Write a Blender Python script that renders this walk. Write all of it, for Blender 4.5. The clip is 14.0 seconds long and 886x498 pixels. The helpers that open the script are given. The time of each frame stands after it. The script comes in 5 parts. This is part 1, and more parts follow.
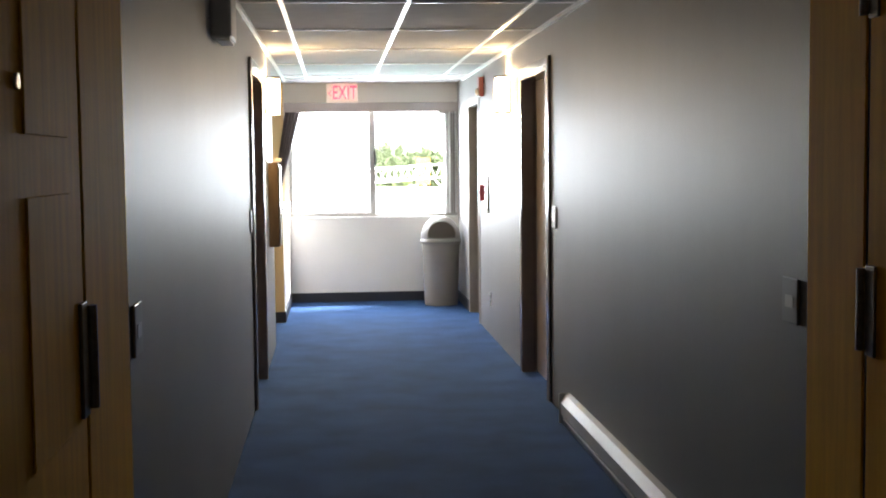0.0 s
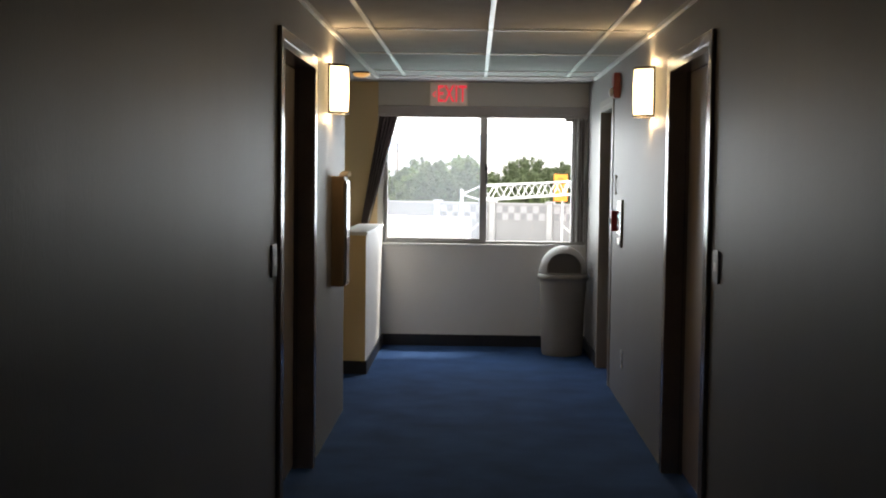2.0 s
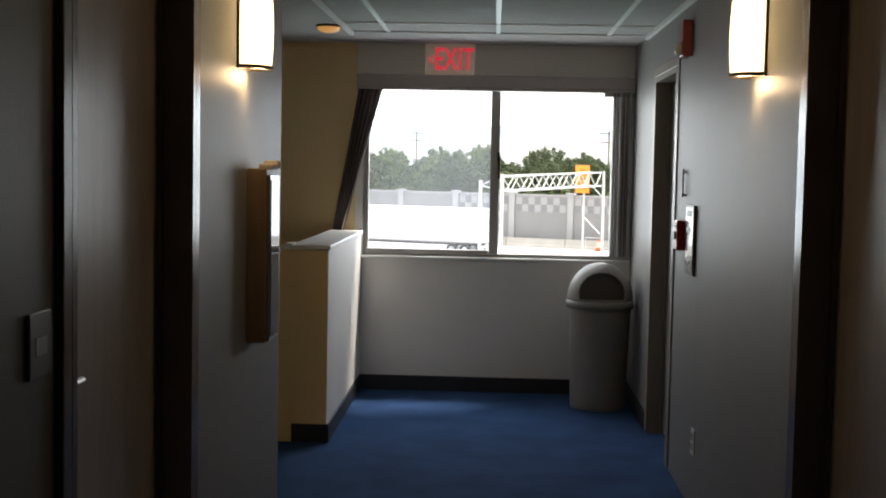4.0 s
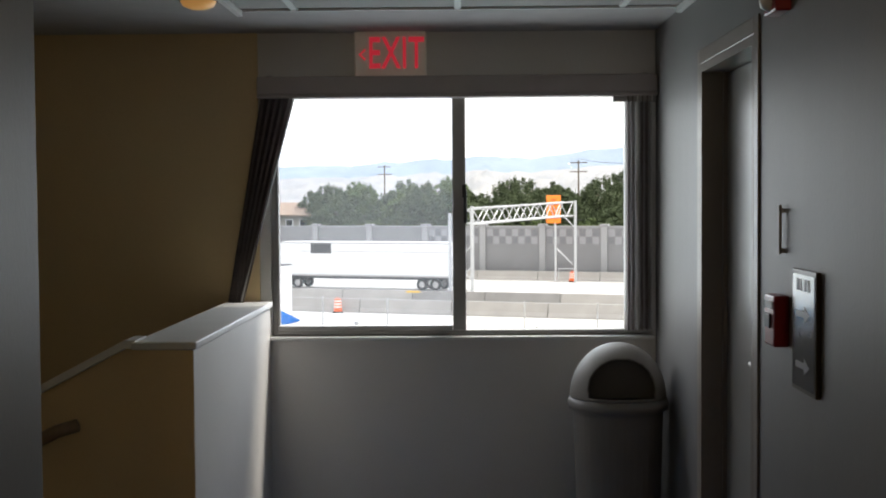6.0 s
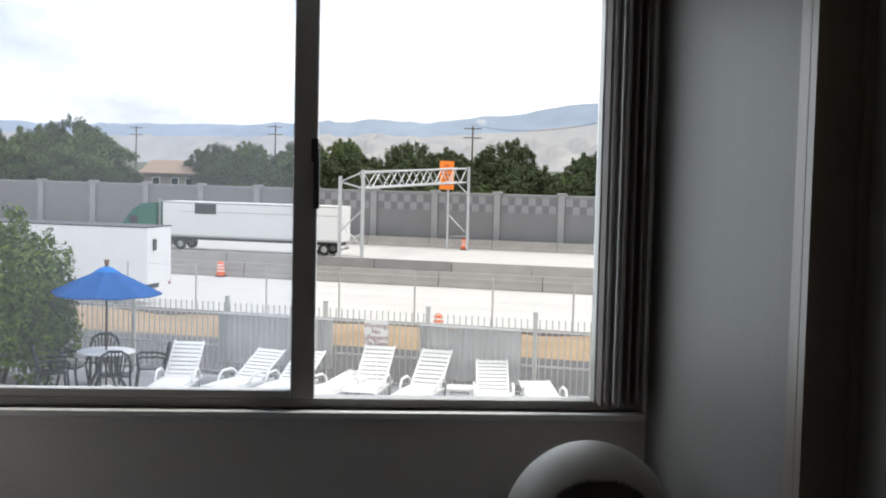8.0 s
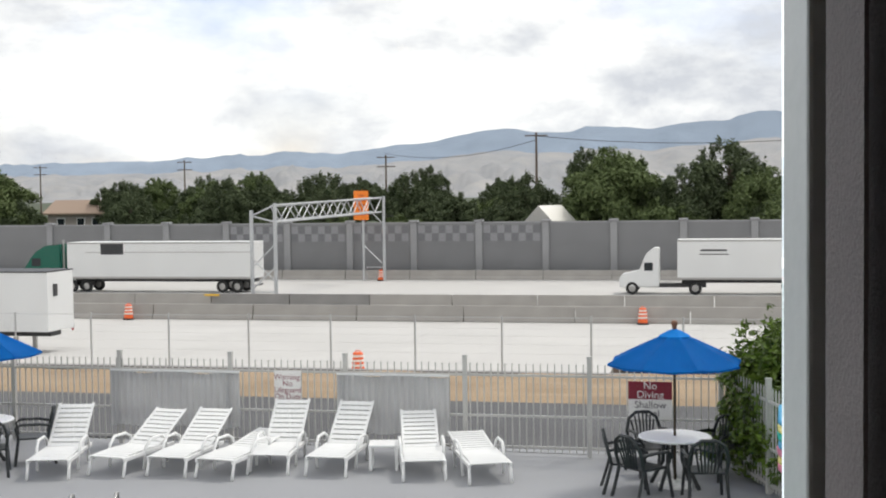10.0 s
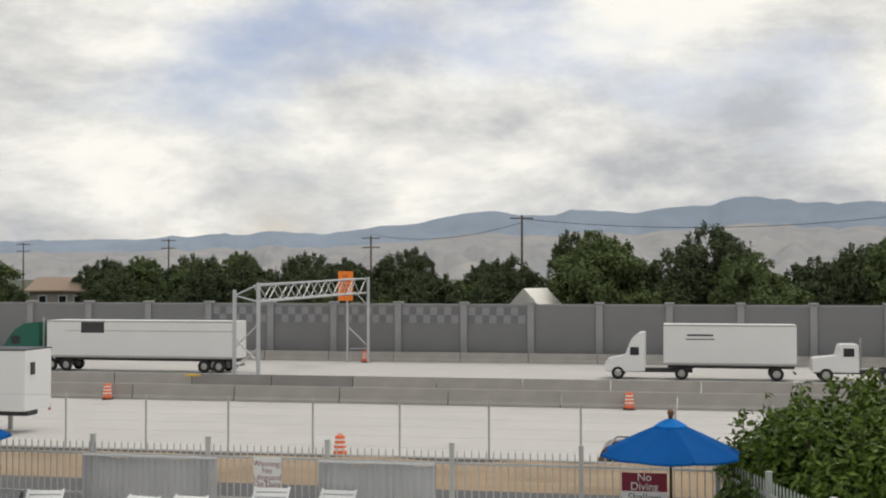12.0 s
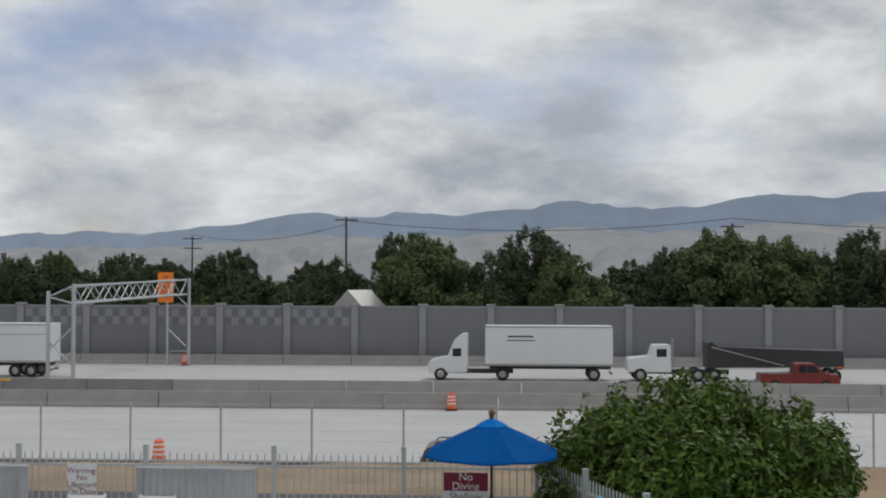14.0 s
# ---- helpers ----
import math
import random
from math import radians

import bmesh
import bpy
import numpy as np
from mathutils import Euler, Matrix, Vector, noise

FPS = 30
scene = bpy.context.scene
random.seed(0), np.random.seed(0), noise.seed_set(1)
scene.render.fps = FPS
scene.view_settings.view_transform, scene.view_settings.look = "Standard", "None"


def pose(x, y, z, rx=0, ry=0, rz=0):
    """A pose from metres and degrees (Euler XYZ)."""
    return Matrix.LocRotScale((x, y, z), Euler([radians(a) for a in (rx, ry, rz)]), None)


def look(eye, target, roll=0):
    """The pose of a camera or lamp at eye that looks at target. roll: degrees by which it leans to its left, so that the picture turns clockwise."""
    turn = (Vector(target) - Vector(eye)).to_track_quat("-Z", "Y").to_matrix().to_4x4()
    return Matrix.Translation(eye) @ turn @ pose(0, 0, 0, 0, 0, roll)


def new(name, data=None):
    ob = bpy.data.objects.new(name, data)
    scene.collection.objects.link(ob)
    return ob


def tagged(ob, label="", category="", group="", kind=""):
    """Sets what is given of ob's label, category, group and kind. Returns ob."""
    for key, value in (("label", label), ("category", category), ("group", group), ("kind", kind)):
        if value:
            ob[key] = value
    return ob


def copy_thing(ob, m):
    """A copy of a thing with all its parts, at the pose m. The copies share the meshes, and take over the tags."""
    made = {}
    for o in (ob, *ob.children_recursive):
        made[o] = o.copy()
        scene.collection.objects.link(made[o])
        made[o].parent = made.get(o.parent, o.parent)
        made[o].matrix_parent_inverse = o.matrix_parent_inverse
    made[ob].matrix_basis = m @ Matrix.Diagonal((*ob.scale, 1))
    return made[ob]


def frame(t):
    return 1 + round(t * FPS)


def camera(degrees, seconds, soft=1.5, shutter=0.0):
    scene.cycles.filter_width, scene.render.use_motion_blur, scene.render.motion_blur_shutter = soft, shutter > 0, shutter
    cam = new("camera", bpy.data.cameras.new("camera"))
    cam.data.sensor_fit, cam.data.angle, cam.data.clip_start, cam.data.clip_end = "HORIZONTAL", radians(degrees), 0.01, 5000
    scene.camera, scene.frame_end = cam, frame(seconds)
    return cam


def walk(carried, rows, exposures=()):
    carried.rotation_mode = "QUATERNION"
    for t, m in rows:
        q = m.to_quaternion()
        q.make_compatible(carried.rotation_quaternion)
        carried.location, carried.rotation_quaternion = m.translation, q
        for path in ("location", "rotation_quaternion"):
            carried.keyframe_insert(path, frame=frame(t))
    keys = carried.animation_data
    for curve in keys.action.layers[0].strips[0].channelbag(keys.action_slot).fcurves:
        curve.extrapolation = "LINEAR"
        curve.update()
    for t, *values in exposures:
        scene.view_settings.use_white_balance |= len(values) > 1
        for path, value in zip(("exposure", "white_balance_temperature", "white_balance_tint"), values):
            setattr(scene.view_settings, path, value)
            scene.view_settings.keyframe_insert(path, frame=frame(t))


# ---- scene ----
cam = camera(38.9, 14.0, 2.0)
PATH = [
    (0, look((-0.394, 0.427, 1.47), (-0.225, 2.415, 1.331), -0.6)),
    (0.5, look((-0.249, 0.824, 1.433), (-0.159, 2.822, 1.39), -2.0)),
    (1, look((-0.154, 1.386, 1.483), (-0.116, 3.386, 1.491), -0.9)),
    (1.5, look((-0.083, 2.061, 1.483), (-0.15, 4.059, 1.42), 1.3)),
    (2, look((-0.078, 2.731, 1.482), (-0.127, 4.727, 1.367), 0.7)),
    (2.5, look((0.001, 3.402, 1.493), (-0.041, 5.397, 1.371), 1.0)),
    (5, look((-0.011, 6.653, 1.504), (-0.109, 8.646, 1.368), 1.1)),
    (5.5, look((-0.033, 7.274, 1.523), (-0.029, 9.27, 1.397), 0.2)),
    (6, look((0.023, 7.905, 1.532), (-0.012, 9.903, 1.453), -0.4)),
    (6.5, look((-0.007, 8.562, 1.533), (0.009, 10.56, 1.455), 0.5)),
    (7, look((0.069, 9.189, 1.524), (0.118, 11.186, 1.431), -1.0)),
    (7.5, look((0.117, 9.809, 1.524), (0.212, 11.805, 1.453), 0.7)),
    (7.7, look((0.119, 10.092, 1.537), (0.25, 12.083, 1.406), 1.5)),
    (9.8, pose(0.3, 12.39, 1.55, 85.91, 0.09, -5.44)),
    (10.0, pose(0.31, 12.70, 1.55, 87.45, 0.71, -7.81)),
    (10.5, pose(0.325, 13.17, 1.55, 89.20, 0.14, -13.54)),
    (11.0, pose(0.33, 13.28, 1.55, 92.54, -0.44, -14.40)),
    (11.5, pose(0.33, 13.30, 1.55, 92.43, 1.18, -9.85)),
    (12.0, pose(0.33, 13.30, 1.55, 91.17, 0.04, -8.52)),
    (12.5, pose(0.33, 13.30, 1.55, 91.15, 0.76, -8.72)),
    (13.0, pose(0.33, 13.30, 1.55, 90.88, 0.98, -8.84)),
    (13.5, pose(0.33, 13.30, 1.55, 91.28, 0.10, -11.36)),
    (14.0, pose(0.33, 13.30, 1.55, 91.26, -0.16, -16.54)),
]
EXPOSURES = [(0.0, 4.8, 6600, 10), (0.5, 4.25, 6800, 10), (1.0, 3.4, 6800, 10), (1.5, 2.8, 6850, 10), (2.5, 2.4, 6850, 10), (5.0, 1.75, 6800, 10), (6.5, 1.25, 6600, 10), (7.7, 0.85, 6500, 10),
             (9.8, 0.35, 6550, 10), (11.0, 0.15, 6500, 10), (11.5, 0.0, 6650, 10), (12.0, -0.15, 6800, 10), (13.2, -0.4, 6650, 10), (14.0, -0.55, 6200, 10)]
CLOUD, WINDOW_W, SCONCE, SCONCE_W = 1.0, 4.6, 1.25, 0.42
walk(cam, PATH, EXPOSURES)

# ---- world, sun and exposure ----
world = bpy.data.worlds.new("world")
scene.world = world
world.use_nodes = True
wn, wl = world.node_tree.nodes, world.node_tree.links
wn.clear()


def wnode(kind, **kw):
    n = wn.new(kind)
    for k, v in kw.items():
        n.inputs[k].default_value = v
    return n


SUN_EL, SUN_AZ = 52.0, 55.0
w_out = wnode("ShaderNodeOutputWorld")
sky = wnode("ShaderNodeTexSky")
sky.sky_type, sky.sun_disc = "NISHITA", False
sky.sun_elevation, sky.sun_rotation = radians(SUN_EL), radians(SUN_AZ)
bg_sky = wnode("ShaderNodeBackground", Strength=0.12)
w_bal = wnode("ShaderNodeMix")
w_bal.data_type, w_bal.blend_type = "RGBA", "MULTIPLY"
w_bal.inputs["Factor"].default_value, w_bal.inputs["B"].default_value = 1.0, (1.1, 0.97, 1.06, 1)
wl.new(sky.outputs[0], w_bal.inputs["A"])
wl.new(w_bal.outputs["Result"], bg_sky.inputs[0])
w_tc = wnode("ShaderNodeTexCoord")
w_map = wnode("ShaderNodeMapping", Scale=(2.2, 2.2, 5.0), Location=(0.7, 0.35, 0.2))
wl.new(w_tc.outputs["Generated"], w_map.inputs[0])
w_big = wnode("ShaderNodeTexNoise", Scale=1.15, Detail=7.0, Roughness=0.53, Distortion=0.1)
w_fine = wnode("ShaderNodeTexNoise", Scale=2.7, Detail=10.0, Roughness=0.62, Distortion=0.12)
for n in (w_big, w_fine):
    wl.new(w_map.outputs[0], n.inputs["Vector"])
w_cover = wnode("ShaderNodeValToRGB")
w_cover.color_ramp.elements[0].position, w_cover.color_ramp.elements[1].position = 0.34, 0.49
wl.new(w_big.outputs["Fac"], w_cover.inputs[0])
w_tone = wnode("ShaderNodeValToRGB")
w_tone.color_ramp.elements[0].position, w_tone.color_ramp.elements[0].color = 0.34, (0.58, 0.59, 0.64, 1)
w_tone.color_ramp.elements[1].position, w_tone.color_ramp.elements[1].color = 0.62, (1.14, 1.11, 1.08, 1)
wl.new(w_fine.outputs["Fac"], w_tone.inputs[0])
bg_cloud = wnode("ShaderNodeBackground", Strength=CLOUD)
wl.new(w_tone.outputs[0], bg_cloud.inputs[0])
w_mix = wnode("ShaderNodeMixShader")
wl.new(w_cover.outputs[0], w_mix.inputs[0])
wl.new(bg_sky.outputs[0], w_mix.inputs[1])
wl.new(bg_cloud.outputs[0], w_mix.inputs[2])
wl.new(w_mix.outputs[0], w_out.inputs[0])

sun = new("sun", bpy.data.lights.new("sun", "SUN"))
sun.data.energy, sun.data.angle, sun.data.color = 1.3, radians(12), (1.0, 0.95, 0.88)
sun.matrix_world = look((60, 60, 120), (60 - 55 * math.sin(radians(SUN_AZ)), 60 - 55 * math.cos(radians(SUN_AZ)), 120 - 55 * math.tan(radians(SUN_EL))))

# daylight of the sky standing in the window's opening
win_light = new("window_daylight", bpy.data.lights.new("window_daylight", "AREA"))
win_light.data.shape, win_light.data.size, win_light.data.size_y = "RECTANGLE", 1.5, 1.0
win_light.data.energy, win_light.data.color = WINDOW_W, (0.84, 0.92, 1.0)
win_light.matrix_world = look((-0.02, 13.96, 1.5), (-0.02, 10.0, 1.7))


# ---- materials ----
def material(name, color, rough=0.6, metal=0.0, vary=0.12, scale=6.0, bump=0.1, fine=60.0, per=None, alpha=1.0, emit=None, spec=0.5, stretch=(1, 1, 1), tint=None, space="Object", streak=0.0):
    m = bpy.data.materials.new(name)
    m.use_nodes = True
    nt = m.node_tree
    b = nt.nodes["Principled BSDF"]
    b.inputs["Roughness"].default_value, b.inputs["Metallic"].default_value = rough, metal
    b.inputs["Specular IOR Level"].default_value = spec
    tc = nt.nodes.new("ShaderNodeTexCoord")
    mp = nt.nodes.new("ShaderNodeMapping")
    mp.inputs["Scale"].default_value = stretch
    nt.links.new(tc.outputs[space], mp.inputs[0])
    big, small = nt.nodes.new("ShaderNodeTexNoise"), nt.nodes.new("ShaderNodeTexNoise")
    for n, s in ((big, scale), (small, fine)):
        n.inputs["Scale"].default_value, n.inputs["Detail"].default_value = s, 5.0
        nt.links.new(mp.outputs[0], n.inputs["Vector"])
    add = nt.nodes.new("ShaderNodeMath")
    add.operation = "MULTIPLY_ADD"
    nt.links.new(small.outputs["Fac"], add.inputs[0])
    add.inputs[1].default_value = 0.5
    nt.links.new(big.outputs["Fac"], add.inputs[2])
    last = add.outputs[0]
    if per:
        src = nt.nodes.new("ShaderNodeObjectInfo" if per == "object" else "ShaderNodeNewGeometry")
        more = nt.nodes.new("ShaderNodeMath")
        more.operation = "MULTIPLY_ADD"
        nt.links.new(src.outputs["Random" if per == "object" else "Random Per Island"], more.inputs[0])
        more.inputs[1].default_value = 0.6
        nt.links.new(last, more.inputs[2])
        last = more.outputs[0]
    rng = nt.nodes.new("ShaderNodeMapRange")
    rng.inputs["From Min"].default_value, rng.inputs["From Max"].default_value = 0.45, 1.05 + (0.6 if per else 0)
    nt.links.new(last, rng.inputs["Value"])
    mix = nt.nodes.new("ShaderNodeMix")
    mix.data_type = "RGBA"
    c = Vector(color)
    hi = Vector(tint) if tint else c * (1 + vary)
    mix.inputs["A"].default_value = (*(c * (1 - vary)), 1)
    mix.inputs["B"].default_value = (*[min(v, 0.95) for v in hi], 1)
    nt.links.new(rng.outputs[0], mix.inputs["Factor"])
    nt.links.new(mix.outputs["Result"], b.inputs["Base Color"])
    if bump:
        bp = nt.nodes.new("ShaderNodeBump")
        bp.inputs["Strength"].default_value, bp.inputs["Distance"].default_value = bump, 0.01
        nt.links.new(small.outputs["Fac"], bp.inputs["Height"])
        nt.links.new(bp.outputs[0], b.inputs["Normal"])
    if streak:
        tall = nt.nodes.new("ShaderNodeMapping")
        tall.inputs["Scale"].default_value = (4.0, 4.0, 0.3)
        nt.links.new(tc.outputs[space], tall.inputs[0])
        wav = nt.nodes.new("ShaderNodeTexNoise")
        wav.inputs["Scale"].default_value, wav.inputs["Detail"].default_value = 1.0, 4.0
        nt.links.new(tall.outputs[0], wav.inputs["Vector"])
        b2 = nt.nodes.new("ShaderNodeBump")
        b2.inputs["Strength"].default_value, b2.inputs["Distance"].default_value = 1.0, streak
        nt.links.new(wav.outputs["Fac"], b2.inputs["Height"])
        if bump:
            nt.links.new(b2.outputs[0], bp.inputs["Normal"])
        else:
            nt.links.new(b2.outputs[0], b.inputs["Normal"])
    if emit:
        b.inputs["Emission Color"].default_value, b.inputs["Emission Strength"].default_value = (*emit[0], 1), emit[1]
    return m


def glass(name, tint=(0.97, 0.985, 0.98), film=0.0):
    m = bpy.data.materials.new(name)
    m.use_nodes = True
    nt = m.node_tree
    nt.nodes.remove(nt.nodes["Principled BSDF"])
    clear, gloss, mix, fr = (nt.nodes.new("ShaderNode" + k) for k in ("BsdfTransparent", "BsdfGlossy", "MixShader", "Fresnel"))
    clear.inputs[0].default_value = (*tint, 1)
    gloss.inputs["Roughness"].default_value = 0.01
    fr.inputs["IOR"].default_value = 1.14
    nt.links.new(fr.outputs[0], mix.inputs[0])
    # a translucent film on the pane imitates veiling glare and a dirty screen's haze
    veil, veiled = nt.nodes.new("ShaderNodeBsdfTranslucent"), nt.nodes.new("ShaderNodeMixShader")
    veil.inputs[0].default_value = (0.85, 0.88, 0.92, 1)
    veiled.inputs[0].default_value = film
    nt.links.new(clear.outputs[0], veiled.inputs[1])
    nt.links.new(veil.outputs[0], veiled.inputs[2])
    nt.links.new(veiled.outputs[0], mix.inputs[1])
    nt.links.new(gloss.outputs[0], mix.inputs[2])
    nt.links.new(mix.outputs[0], nt.nodes["Material Output"].inputs[0])
    return m


WALL = material("wall_paint_satin", (0.222, 0.215, 0.209), 0.50, vary=0.07, scale=1.6, bump=0.10, fine=120, stretch=(1, 1, 0.35), streak=0.003, spec=0.32)
CREAM = material("stair_paint_cream", (0.76, 0.58, 0.32), 0.5, vary=0.05, scale=1.8, bump=0.12, fine=110)
WINWALL = material("end_wall_paint", (0.74, 0.72, 0.69), 0.5, vary=0.05, scale=2, bump=0.12, fine=110)
CARPET = material("blue_carpet", (0.040, 0.092, 0.225), 0.97, vary=0.28, scale=3.0, bump=0.7, fine=420, spec=0.1)
BASE = material("vinyl_cove_base", (0.02, 0.022, 0.03), 0.5, vary=0.15)
TILE = material("ceiling_tile", (0.48, 0.47, 0.46), 0.95, vary=0.06, scale=9, bump=0.5, fine=240, spec=0.1)
TBAR = material("ceiling_grid_white", (0.80, 0.80, 0.79), 0.35, vary=0.03, bump=0)
FRAME = material("door_frame_brown", (0.21, 0.165, 0.14), 0.22, vary=0.12, bump=0.05)
DOOR = material("door_veneer", (0.46, 0.39, 0.33), 0.35, vary=0.12, scale=3, stretch=(6, 6, 0.6))
YELLOW = material("varnished_oak", (0.90, 0.46, 0.03), 0.7, spec=0.03, vary=0.2, scale=4, stretch=(8, 8, 0.5), bump=0.15)
STEEL = material("brushed_steel", (0.42, 0.41, 0.40), 0.32, metal=0.9, vary=0.1, bump=0.05)
HINGE = material("worn_hinge_steel", (0.16, 0.13, 0.10), 0.38, metal=0.6, vary=0.25, scale=30, bump=0.1)
BRONZE = material("dark_bronze", (0.06, 0.045, 0.03), 0.4, metal=0.5, vary=0.15, bump=0)
SHADE = material("sconce_shade", (0.85, 0.76, 0.58), 0.6, vary=0.05, emit=((1.0, 0.72, 0.36), SCONCE), bump=0)
ALU = material("window_aluminium", (0.42, 0.41, 0.395), 0.42, metal=0.1, vary=0.08, bump=0.05)
VALANCE = material("valance_fabric", (0.46, 0.41, 0.39), 0.9, vary=0.08, fine=300, bump=0.2)
DRAPE = material("drape_taupe", (0.20, 0.165, 0.16), 0.9, vary=0.2, fine=260, bump=0.3)
WHITE = material("white_paint", (0.78, 0.78, 0.76), 0.4, vary=0.04, bump=0.04)
BEIGEPL = material("can_plastic", (0.25, 0.23, 0.21), 0.5, vary=0.07, bump=0.12, fine=200)
FLAP = material("flap_plastic", (0.12, 0.11, 0.10), 0.5, vary=0.08, bump=0.1, fine=200)
DARKPL = material("dark_plastic", (0.035, 0.035, 0.037), 0.5, vary=0.15, bump=0.05)
RED = material("red_enamel", (0.26, 0.015, 0.02), 0.35, vary=0.1, bump=0)
REDTEXT = material("exit_letters", (0.8, 0.03, 0.05), 0.5, vary=0.0, bump=0, emit=((1.0, 0.05, 0.09), 0.11))
EXITPL = material("exit_panel", (0.82, 0.75, 0.64), 0.5, vary=0.04, bump=0, emit=((1.0, 0.82, 0.66), 0.012))
WOOD = material("light_wood", (0.30, 0.21, 0.13), 0.5, vary=0.2, scale=5, stretch=(6, 6, 0.6))
BLACKGL = material("dark_mirror_glass", (0.015, 0.016, 0.018), 0.04, vary=0.1, bump=0, spec=1.0)
PAPER = material("paper", (0.70, 0.64, 0.54), 0.9, vary=0.08)
GLASS = glass("window_glass")
GLASSL = glass("window_glass_screened", (0.88, 0.91, 0.94), 0.025)

CONCRETE = material("pale_concrete", (0.54, 0.525, 0.505), 0.85, vary=0.09, scale=0.25, bump=0.1, fine=4)
DECK = material("painted_deck", (0.30, 0.305, 0.32), 0.75, vary=0.08, scale=0.8, bump=0.08, fine=30)
ASPHALT = material("asphalt", (0.10, 0.10, 0.105), 0.9, vary=0.2, scale=0.6, bump=0.3, fine=60)
DIRT = material("dry_dirt", (0.35, 0.255, 0.165), 0.95, vary=0.22, scale=0.7, bump=0.5, fine=12)
LAND = material("far_land", (0.06, 0.075, 0.04), 0.95, vary=0.3, scale=0.02, bump=0)
JERSEY = material("barrier_concrete", (0.36, 0.34, 0.315), 0.85, vary=0.14, scale=0.7, bump=0.2, fine=14)
JERSEYD = material("barrier_concrete_dark", (0.25, 0.24, 0.23), 0.85, vary=0.14, scale=0.7, bump=0.2, fine=14)
NOISEW = material("noise_wall_panel", (0.215, 0.215, 0.22), 0.85, vary=0.1, scale=0.5, bump=0.3, fine=9)
NOISEP = material("noise_wall_post", (0.31, 0.31, 0.315), 0.85, vary=0.1, scale=0.8, bump=0.2, fine=9)
CHECKL = material("noise_wall_light_square", (0.28, 0.28, 0.29), 0.85, vary=0.08)
CHECKD = material("noise_wall_dark_square", (0.18, 0.18, 0.19), 0.85, vary=0.08)
GALV = material("galvanised_steel", (0.50, 0.51, 0.52), 0.45, metal=0.4, vary=0.1, bump=0.03)
FENCE = material("fence_powder_coat", (0.50, 0.49, 0.47), 0.5, vary=0.06, bump=0)
SCREEN = material("corrugated_screen", (0.66, 0.66, 0.66), 0.6, vary=0.08, scale=2)
ORANGE = material("orange_sign_sheet", (0.95, 0.24, 0.02), 0.5, vary=0.05, bump=0)
ORANGED = material("orange_sign_letters", (0.60, 0.13, 0.02), 0.5, vary=0.05, bump=0)
BARREL = material("barrel_orange", (0.85, 0.14, 0.03), 0.5, vary=0.1, bump=0)
BARRELW = material("barrel_reflective_band", (0.85, 0.72, 0.66), 0.4, vary=0.05, bump=0)
BLUE = material("umbrella_canvas_blue", (0.002, 0.18, 0.58), 0.85, vary=0.08, scale=3, fine=300, bump=0.15, spec=0.2)
RESINW = material("white_resin", (0.82, 0.82, 0.81), 0.4, vary=0.03, bump=0.03)
RESING = material("dark_green_resin", (0.018, 0.022, 0.024), 0.4, vary=0.1, bump=0.03)
POOL = material("pool_water", (0.02, 0.30, 0.22), 0.06, vary=0.12, scale=1.4, bump=0.25, fine=5)
COPING = material("red_coping_tile", (0.33, 0.17, 0.15), 0.6, vary=0.2, per="object")
LEAF = material("shrub_leaf", (0.018, 0.046, 0.007), 0.5, vary=0.7, per="island", tint=(0.165, 0.26, 0.026), bump=0, spec=0.3)
TREEA = material("tree_leaf_green", (0.085, 0.13, 0.048), 0.7, vary=0.5, per="island", tint=(0.20, 0.25, 0.10), bump=0, spec=0.15)
TREEB = material("tree_leaf_dark", (0.06, 0.09, 0.045), 0.7, vary=0.5, per="island", tint=(0.14, 0.17, 0.085), bump=0, spec=0.15)
BARK = material("bark", (0.10, 0.075, 0.055), 0.9, vary=0.25, scale=3, stretch=(4, 4, 1))
# aerial haze is mixed into the base colours of both hill materials
HILL = material("haze_tinted_hills", (0.32, 0.335, 0.36), 1.0, vary=0.10, scale=0.006, bump=0, fine=0.03, spec=0.0, tint=(0.42, 0.405, 0.39))
HILLFAR = material("haze_tinted_far_hills", (0.29, 0.345, 0.42), 1.0, vary=0.1, scale=0.003, bump=0, fine=0.02, spec=0.0)
POLEWOOD = material("pole_wood", (0.13, 0.095, 0.07), 0.9, vary=0.2)
TRUCKW = material("truck_white", (0.74, 0.74, 0.73), 0.4, vary=0.05, scale=0.6, bump=0)
TRUCKG = material("truck_green", (0.008, 0.11, 0.075), 0.25, vary=0.08, bump=0)
SILVER = material("car_silver", (0.50, 0.49, 0.46), 0.3, metal=0.4, vary=0.04, bump=0)
TYRE = material("tyre_rubber", (0.02, 0.02, 0.02), 0.8, vary=0.2)
CARGLASS = material("tinted_glass", (0.02, 0.025, 0.03), 0.08, vary=0.0, bump=0)
ROOF = material("tan_roof_shingles", (0.34, 0.25, 0.19), 0.9, vary=0.12)
SIDING = material("house_siding", (0.30, 0.27, 0.24), 0.8, vary=0.1)
YELLOWP = material("yellow_marking", (0.75, 0.45, 0.05), 0.6, vary=0.05, bump=0)
MAROON = material("maroon_board", (0.20, 0.012, 0.03), 0.5, vary=0.06, bump=0)
INK = material("dark_ink", (0.05, 0.04, 0.05), 0.6, vary=0.0, bump=0)
INKW = material("white_ink", (0.80, 0.78, 0.76), 0.6, vary=0.0, bump=0)
